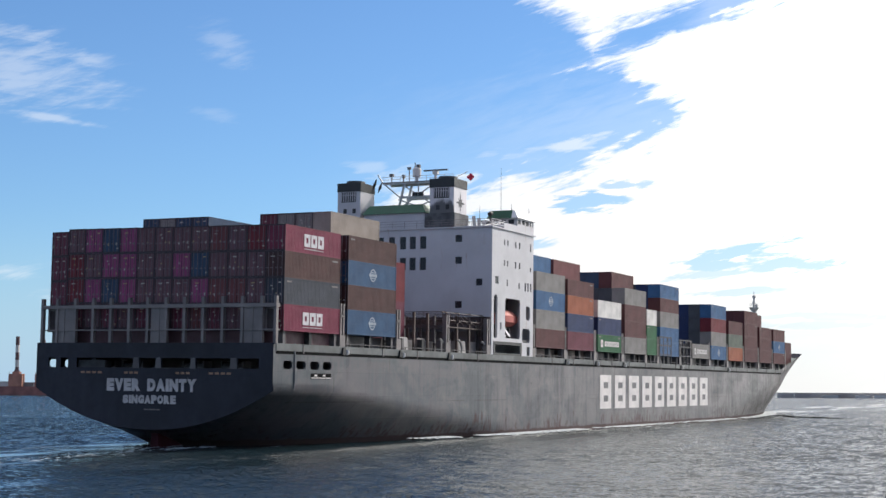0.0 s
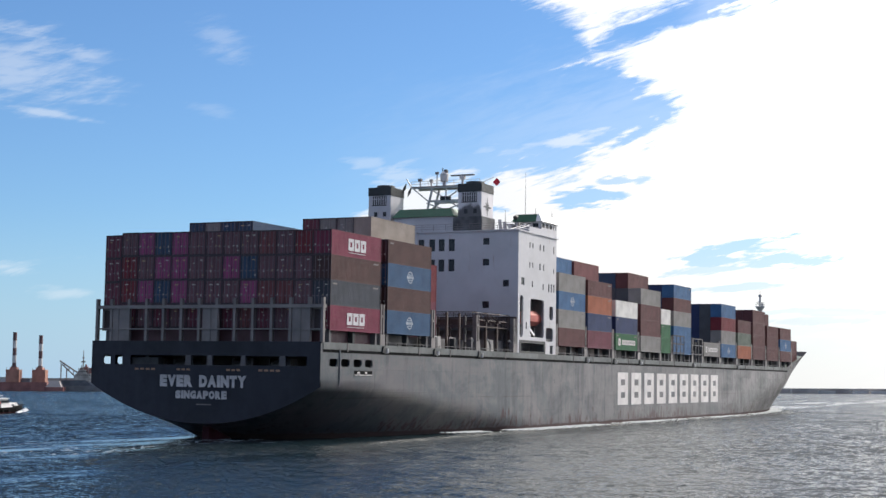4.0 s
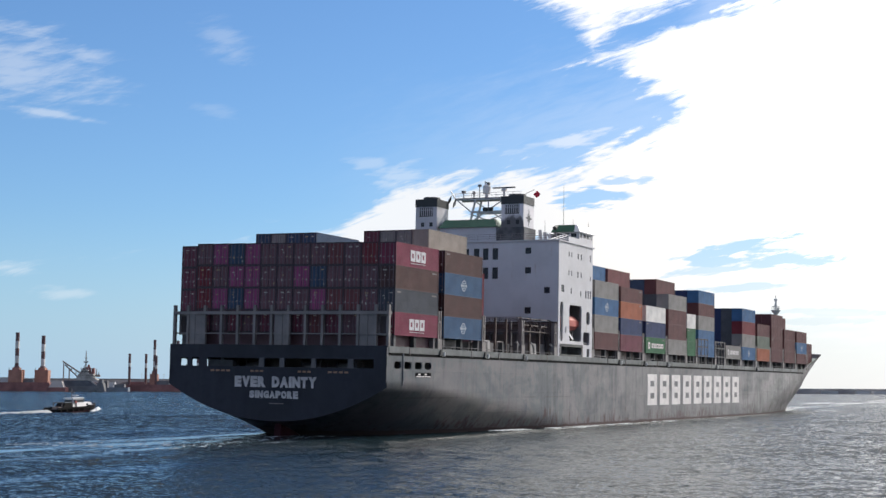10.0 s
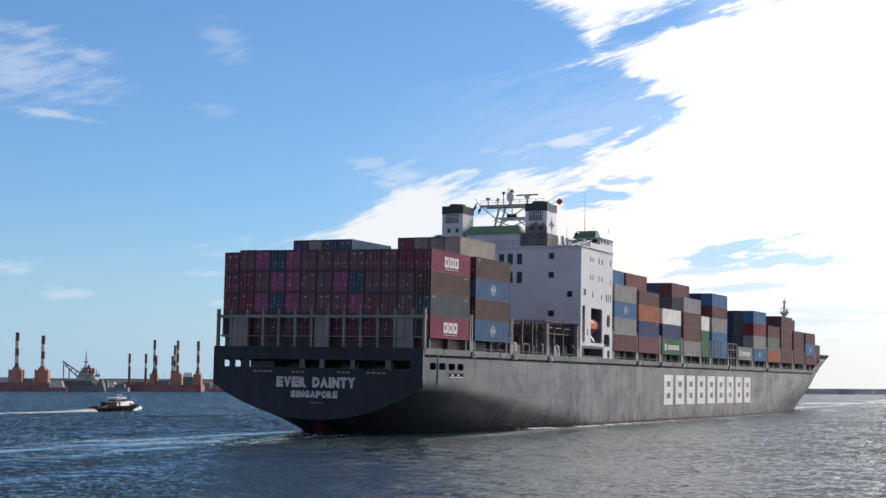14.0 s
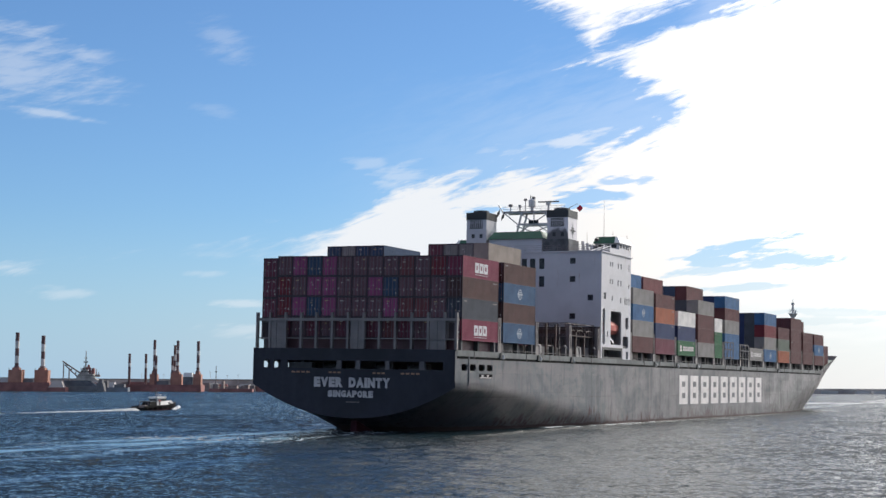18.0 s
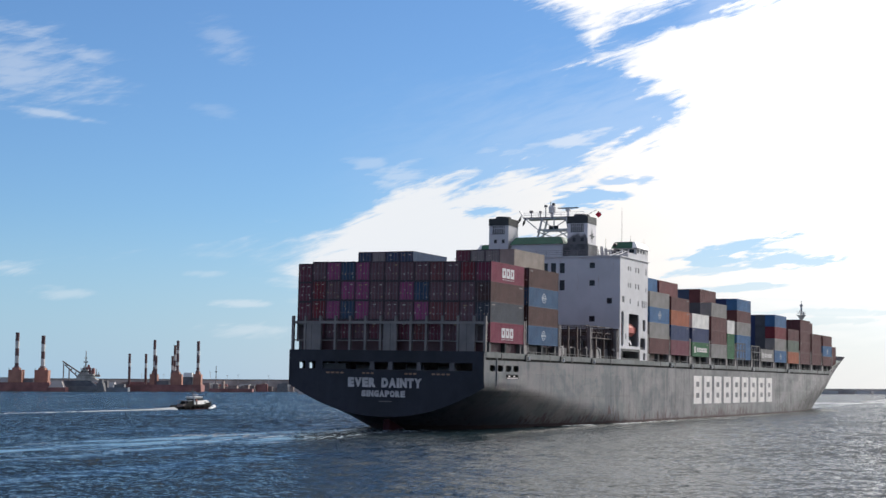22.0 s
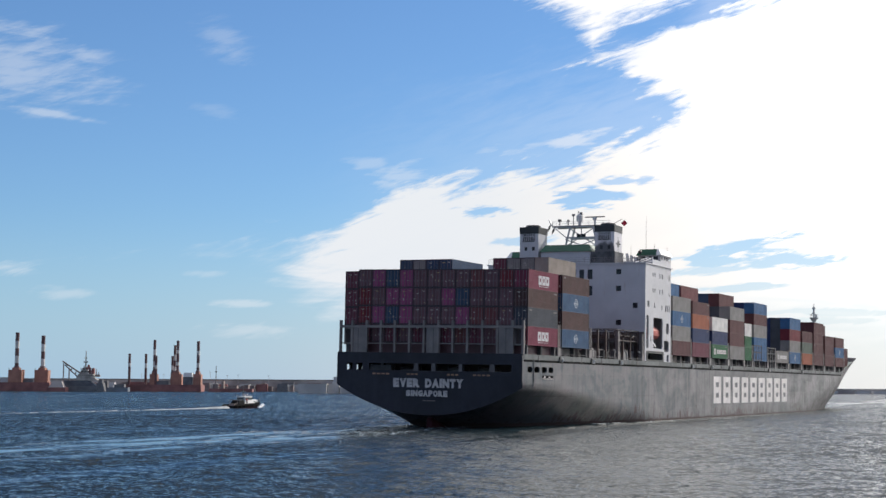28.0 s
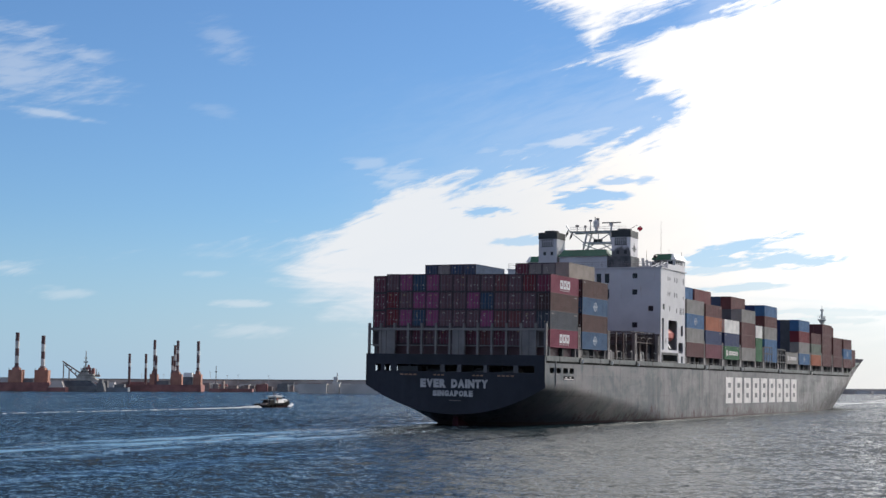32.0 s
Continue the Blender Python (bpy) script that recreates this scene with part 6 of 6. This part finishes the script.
        h = 0.55 * math.exp(-d / 12) * rng.uniform(0.4, 1.0) + rng.uniform(0.02, 0.09)
        rise = -x * math.tan(radians(1.5))
        trail.box(x - l, x + l, y - w, y + w, rise - 0.3, rise + h, top=(l * 0.7, l * 0.7, w * 0.7, w * 0.7))
    tagged(part("wake", trail, WAKEFOAM, boat, "white churned wake, thinning astern"), kind="stuff")
    return boat


LAUNCH = make_launch()


def launch_pose(t):
    x, y = -78.8 + 1.655 * (t - 13), 352.2 + 3.80 * (t - 13)
    return pose(x, y, 0, 0, -1.5, math.degrees(math.atan2(3.80, 1.655)))


# ---- the far shore: jack-up barges, dredger, breakwaters ----


def far_x(px, y):
    """The world x at depth y of the bearing that a picture column has."""
    return (px - 784) / 2640.6 * y


def make_far():
    w = Build().box(far_x(-120, 1260), far_x(760, 1300), 1260, 1275, -1, 9.2).box(far_x(-120, 1260), far_x(760, 1300), 1256, 1260, -1, 6.2)
    cap = Build().box(far_x(-120, 1260), far_x(760, 1300), 1259.5, 1275.5, 9.2, 10.1)
    wall = tagged(new("breakwater", w.mesh("breakwater", STONE)), "long grey concrete breakwater across the harbour", "breakwater", kind="structure")
    part("parapet", cap, WEATHERED, wall)
    w = Build().box(far_x(1380, 1330), far_x(1568, 1330) + 120, 1330, 1345, -1, 4.6)
    tagged(new("breakwater", w.mesh("breakwater", STONE)), "low distant breakwater beyond the bow", "breakwater", kind="structure")


    y = 1322
    b = tagged(new("beacon"), "small white beacon on the distant breakwater", "beacon")
    part("tower", Build().rod((far_x(1403, y), y, -0.5), (far_x(1403, y), y, 3.2), 0.7, 10, 0.5), LEGWHITE, b)
    part("lantern", Build().rod((far_x(1403, y), y, 3.2), (far_x(1403, y), y, 4.2), 0.5, 8, 0.3), LEGWHITE, b)
    for a, c in ((1452, 1478), (1512, 1534), (1541, 1568)):
        k = tagged(new("caisson"), "pale concrete block by the distant breakwater", "caisson", group="caissons")
        part("body", Build().box(far_x(a, y), far_x(c, y), y - 6, y + 2, -1, 2.6), LEGWHITE if a > 1500 else PALE, k)


make_far()


def jackup(y, legs, deck, name_label, low=5.0, houses=(), tall=11.0):
    """A jack-up barge: legs = (column, top height, radius, banded), deck = (column, column)."""
    x0, x1 = far_x(deck[0], y), far_x(deck[1], y)
    base = tagged(new("jackup_barge"), name_label, "barge", group="jack-up barges")
    part("hull", Build().box(x0, x1, y - 9, y + 9, -1, low), DULLRED, base)
    mid = y
    for number, (px, top, r, towers) in enumerate(legs):
        y = mid - 6.0 + (number * 5 % 7) * 1.9
        x = far_x(px, y)
        leg = part("leg", Build().rod((x, y, -1), (x, y, top), r, 12), LEGRED, base, "red and white banded leg")
        thin = r < 1.3
        for z in np.arange(top - (7.5 if thin else 6.5), 16, -9.5 if thin else -11.0):
            part("band", Build().rod((x, y, z - (2.6 + number % 3 if thin else 5.5)), (x, y, z), r + 0.05, 12), LEGWHITE, leg)
        if towers:
            part("jack_house", Build().box(x - towers, x + towers, y - 4, y + 4, low, low + tall).box(x - towers * 0.5, x + towers * 0.5, y - 3, y + 3, low + tall, low + tall + 1.6), BRICK, base, "orange jacking house")
            for dx in (-towers * 0.9, towers * 0.9):
                part("jack_rail", Build().rod((x + dx, y - 4, low + tall), (x + dx, y - 4, low + tall + 1.4), 0.15, 5), BRICK, base)
            part("leg_collar", Build().rod((x, y, low + tall + 1.6), (x, y, low + tall + 2.8), r + 0.9, 12, r + 0.3), LEGRED, base)
    y = mid
    for number, (a, b, z, m) in enumerate(houses):
        part("deckhouse", Build().box(far_x(a, y), far_x(b, y), y - 6 + 0.6 * number, y - 2, low, z), m, base)
    return base


jackup(1130, [(33, 44.0, 1.45, 5.0), (79, 42.0, 1.45, 5.0)], (-60, 97), "orange-red jack-up barge with tall banded legs", 6.6, [(8, 39, 10.4, PALE), (-30, 4, 16.0, BRICK), (44, 64, 9.0, GREYHULL)], 9.4)
jackup(1180, [(232, 29.5, 1.0, 0), (261, 29.5, 1.0, 0), (276, 40.5, 1.1, 2.8), (279, 28.0, 1.0, 0), (308, 28.0, 1.0, 0), (312, 36.5, 1.0, 2.5), (317, 40.0, 1.1, 3.6), (353, 39.5, 1.2, 3.0)],
       (228, 362), "dull red jack-up barge with many banded legs", 5.4, [(329, 346, 11.5, GREYHULL), (330, 345, 14.8, MASTWHITE), (283, 303, 8.4, GREYHULL), (236, 262, 7.4, DULLRED)], 8.2)


def make_dredger():
    y = 1120
    d = tagged(new("dredger"), "dark-hulled work ship with a white bridge and a boom", "ship")
    x = lambda px: far_x(px, y)
    part("hull", Build().box(x(122), x(176), y - 5, y + 5, 4.2, 8.2, top=(-1.0, 6.0, 0, 0)), NAVYHULL, d, "dark blue upper hull")
    part("lower_hull", Build().box(x(124), x(172), y - 5.2, y + 5.2, -0.5, 4.2, top=(0, -4.0, 0, 0)), GREYHULL, d, "dull grey lower hull")
    part("superstructure", Build().box(x(141), x(182), y - 4, y + 4, 8.0, 11.0, top=(0, 6, 0, 0)).box(x(143), x(174), y - 3.5, y + 3.5, 11.0, 13.2, top=(0, 2, 0, 0)).box(x(149), x(162), y - 3, y + 3, 13.2, 16.0, top=(0.3, 0.8, 0, 0)), TANWHITE, d, "white stepped superstructure, tanned by painted haze")
    for k in range(5):
        part("window", Build().box(x(150.5 + 2.6 * k), x(152 + 2.6 * k), y - 3.1, y - 2.9, 14.3, 15.2), GLASS, d)
    for k in range(7):
        part("porthole", Build().box(x(147 + 3.4 * k), x(148.3 + 3.4 * k), y - 3.6, y - 3.4, 11.7, 12.4), GLASS, d)
    part("funnel", Build().box(x(166), x(171), y - 2, y + 2, 13.2, 17.5, top=(0.2, 0.2, 0, 0)), DULLRED, d)
    part("winch_frame", Build().rod((x(157), y, 14), (x(160), y, 20), 0.7, 6).rod((x(163), y, 14), (x(160), y, 20), 0.7, 6).box(x(156), x(164), y - 1, y + 1, 17, 18.2), DULLRED, d)
    part("mast", Build().rod((x(155), y, 14), (x(155), y, 30.5), 0.75, 6, 0.3).box(x(151), x(159), y - 0.3, y + 0.3, 21.5, 22.5).box(x(153), x(157), y - 0.3, y + 0.3, 24.5, 25.3), TANWHITE, d)
    part("boom", Build().rod((x(146), y - 2, 14), (x(115), y - 2, 22.5), 0.6, 6).rod((x(143), y - 2, 10.5), (x(119), y - 2, 20.0), 0.5, 6).rod((x(140), y - 2, 15.5), (x(138), y - 2, 12.5), 0.4, 6).rod((x(132), y - 2, 17.8), (x(130), y - 2, 15.6), 0.4, 6).rod((x(124), y - 2, 20), (x(122), y - 2, 18.8), 0.4, 6), RUSTY, d, "rusty slanting boom")
    for px in (117, 127):
        part("boom_post", Build().rod((x(px), y - 2, 2), (x(px), y - 2, 21 if px < 120 else 17.5), 0.5, 6), RUSTY, d)
    for px, z0, z1 in ((147, 13.2, 17.5), (152, 16.0, 19.5), (164, 13.2, 18.5), (174, 11.0, 17.0), (178, 11.0, 14.5)):
        part("deck_gear", Build().rod((x(px), y, z0), (x(px), y, z1), 0.5, 6, 0.25).box(x(px) - 1.1, x(px) + 1.1, y - 1, y + 1, z0, z0 + 1.6), RUSTY, d)
    part("bow_house", Build().box(x(176), x(192), y - 5, y + 5, -0.5, 6.5, top=(0.5, 1.5, 0, 0)).box(x(180), x(186), y - 3, y + 3, 6.5, 9.0), GREYHULL, d, "dull grey forward house")
    b = tagged(new("work_barge"), "low cluttered work barge beside the dredger", "barge")
    part("hull", Build().box(x(97), x(130), y - 16, y - 8, -0.5, 3.0), DULLRED, b)
    part("cargo_mound", Build().box(x(99), x(126), y - 15, y - 9, 3.0, 7.5, top=(3, 2, 1, 1)), STONE, b)
    b = tagged(new("work_barge"), "low grey work barge by the breakwater", "barge")
    part("hull", Build().box(x(185), x(229), y + 2, y + 10, -0.5, 3.2), MUTEDBLUE, b)
    part("deckhouse", Build().box(x(205), x(222), y + 3, y + 9, 3.2, 5.5).box(x(181), x(192), y + 3, y + 9, 3.2, 8.0), GREYHULL, b)
    b = tagged(new("work_barge"), "low rust-brown work barge by the breakwater", "barge")
    part("hull", Build().box(x(362), x(440), y + 30, y + 40, -0.5, 2.6), DULLRED, b)
    for a, c, z in ((368, 378, 6.0), (384, 388, 8.2), (396, 412, 5.0), (425, 433, 5.5)):
        part("deck_cargo", Build().box(x(a), x(c), y + 31, y + 38, 2.6, z), RUSTY, b)
    part("crane_mast", Build().rod((x(373), y + 34, 2.6), (x(373), y + 34, 20), 0.5, 6, 0.2).box(x(371), x(375), y + 33.5, y + 34.5, 15, 15.8), GREY, b)


make_dredger()


def make_clutter():
    """Sheds, blocks, trucks and piles along the foot of the breakwater."""
    rng = random.Random(21)
    for m, words, count in ((PALE, "pale", 34), (RUSTY, "rusty brown", 34), (GREYHULL, "grey", 26), (DULLRED, "dull red", 18)):
        b = Build()
        for k in range(count):
            px = rng.uniform(-20, 240) if rng.random() < 0.5 else rng.uniform(190, 560)
            y = rng.uniform(1236, 1254)
            w, h = rng.uniform(1.0, 6.5), rng.uniform(2.0, 6.5)
            x = far_x(px, y)
            b.box(x - w, x + w, y - 2, y + 2, -0.5, 1.2 + h, top=(0.2 * w * rng.random(), 0.2 * w * rng.random(), 0.2, 0.2))
        tagged(new("quay_clutter", b.mesh("quay_clutter", m)), f"{words} blocks, sheds and plant along the breakwater", "clutter", kind="stuff")
    for px, top in ((254, 14.0), (293, 13.5), (375, 16.0), (405, 13.0), (424, 13.5), (478, 13.0)):
        y = 1257
        p = tagged(new("lamp_post"), "thin grey lamp post along the breakwater", "lamp post", group="breakwater lamp posts")
        part("post", Build().rod((far_x(px, y), y, -0.5), (far_x(px, y), y, top), 0.16, 6, 0.12), PALE, p)
        part("lamp_head", Build().box(far_x(px, y) - 0.7, far_x(px, y) + 0.7, y - 0.3, y + 0.3, top, top + 0.3), PALE, p)


make_clutter()


def make_caissons():
    y = 1000
    x = lambda px: far_x(px, y)
    a = tagged(new("caisson"), "pale grey concrete caisson afloat by the breakwater", "caisson", group="caissons")
    part("body", Build().box(x(530), x(580), y, y + 18, -1, 6.6), PALE, a)
    part("cap", Build().box(x(529.5), x(580.5), y - 0.3, y + 18.3, 6.6, 6.9), STONE, a)
    # a whiter block, with the sunlight on the caisson's end in its colour
    b = tagged(new("caisson"), "pale grey concrete caisson with its sunlit end painted white", "caisson", group="caissons")
    part("body", Build().box(x(581), x(601), y + 6, y + 20, -1, 6.4), LEGWHITE, b, "end whitened for the sun on it")
    c = tagged(new("caisson"), "grey concrete caisson afloat by the breakwater", "caisson", group="caissons")
    part("body", Build().box(x(606), x(680), y + 2, y + 20, -1, 6.6), PALE, c)
    part("kerb", Build().box(x(604), x(606), y, y + 1, -1, 6.8).box(x(604), x(622), y, y + 1, 6.4, 6.9), LEGWHITE, c)
    t = tagged(new("work_boat"), "small white work boat behind the caissons", "boat")
    part("hull", Build().box(x(568), x(581), y + 120, y + 126, 0, 8.0, top=(-0.5, -1, 0, 0)), LEGWHITE, t)
    part("cabin", Build().box(x(569), x(577), y + 121, y + 125, 8.0, 12.0), PALE, t)
    part("mast", Build().rod((x(576), y + 123, 12), (x(576), y + 123, 15), 0.3, 6), GREY, t)


make_caissons()


# ---- what moves ----
def motions():
    steps = [0, 2, 4, 6, 8, 10, 12, 14, 16, 18, 20, 22, 24, 26, 28, 30, 32]
    walk(SHIP, [(t, ship_pose(t)) for t in steps])
    for ob, local in RIDERS:
        walk(ob, [(t, ship_pose(t) @ local) for t in steps])
    walk(LAUNCH, [(t, launch_pose(t)) for t in (0, 8, 16, 24, 32)])


motions()
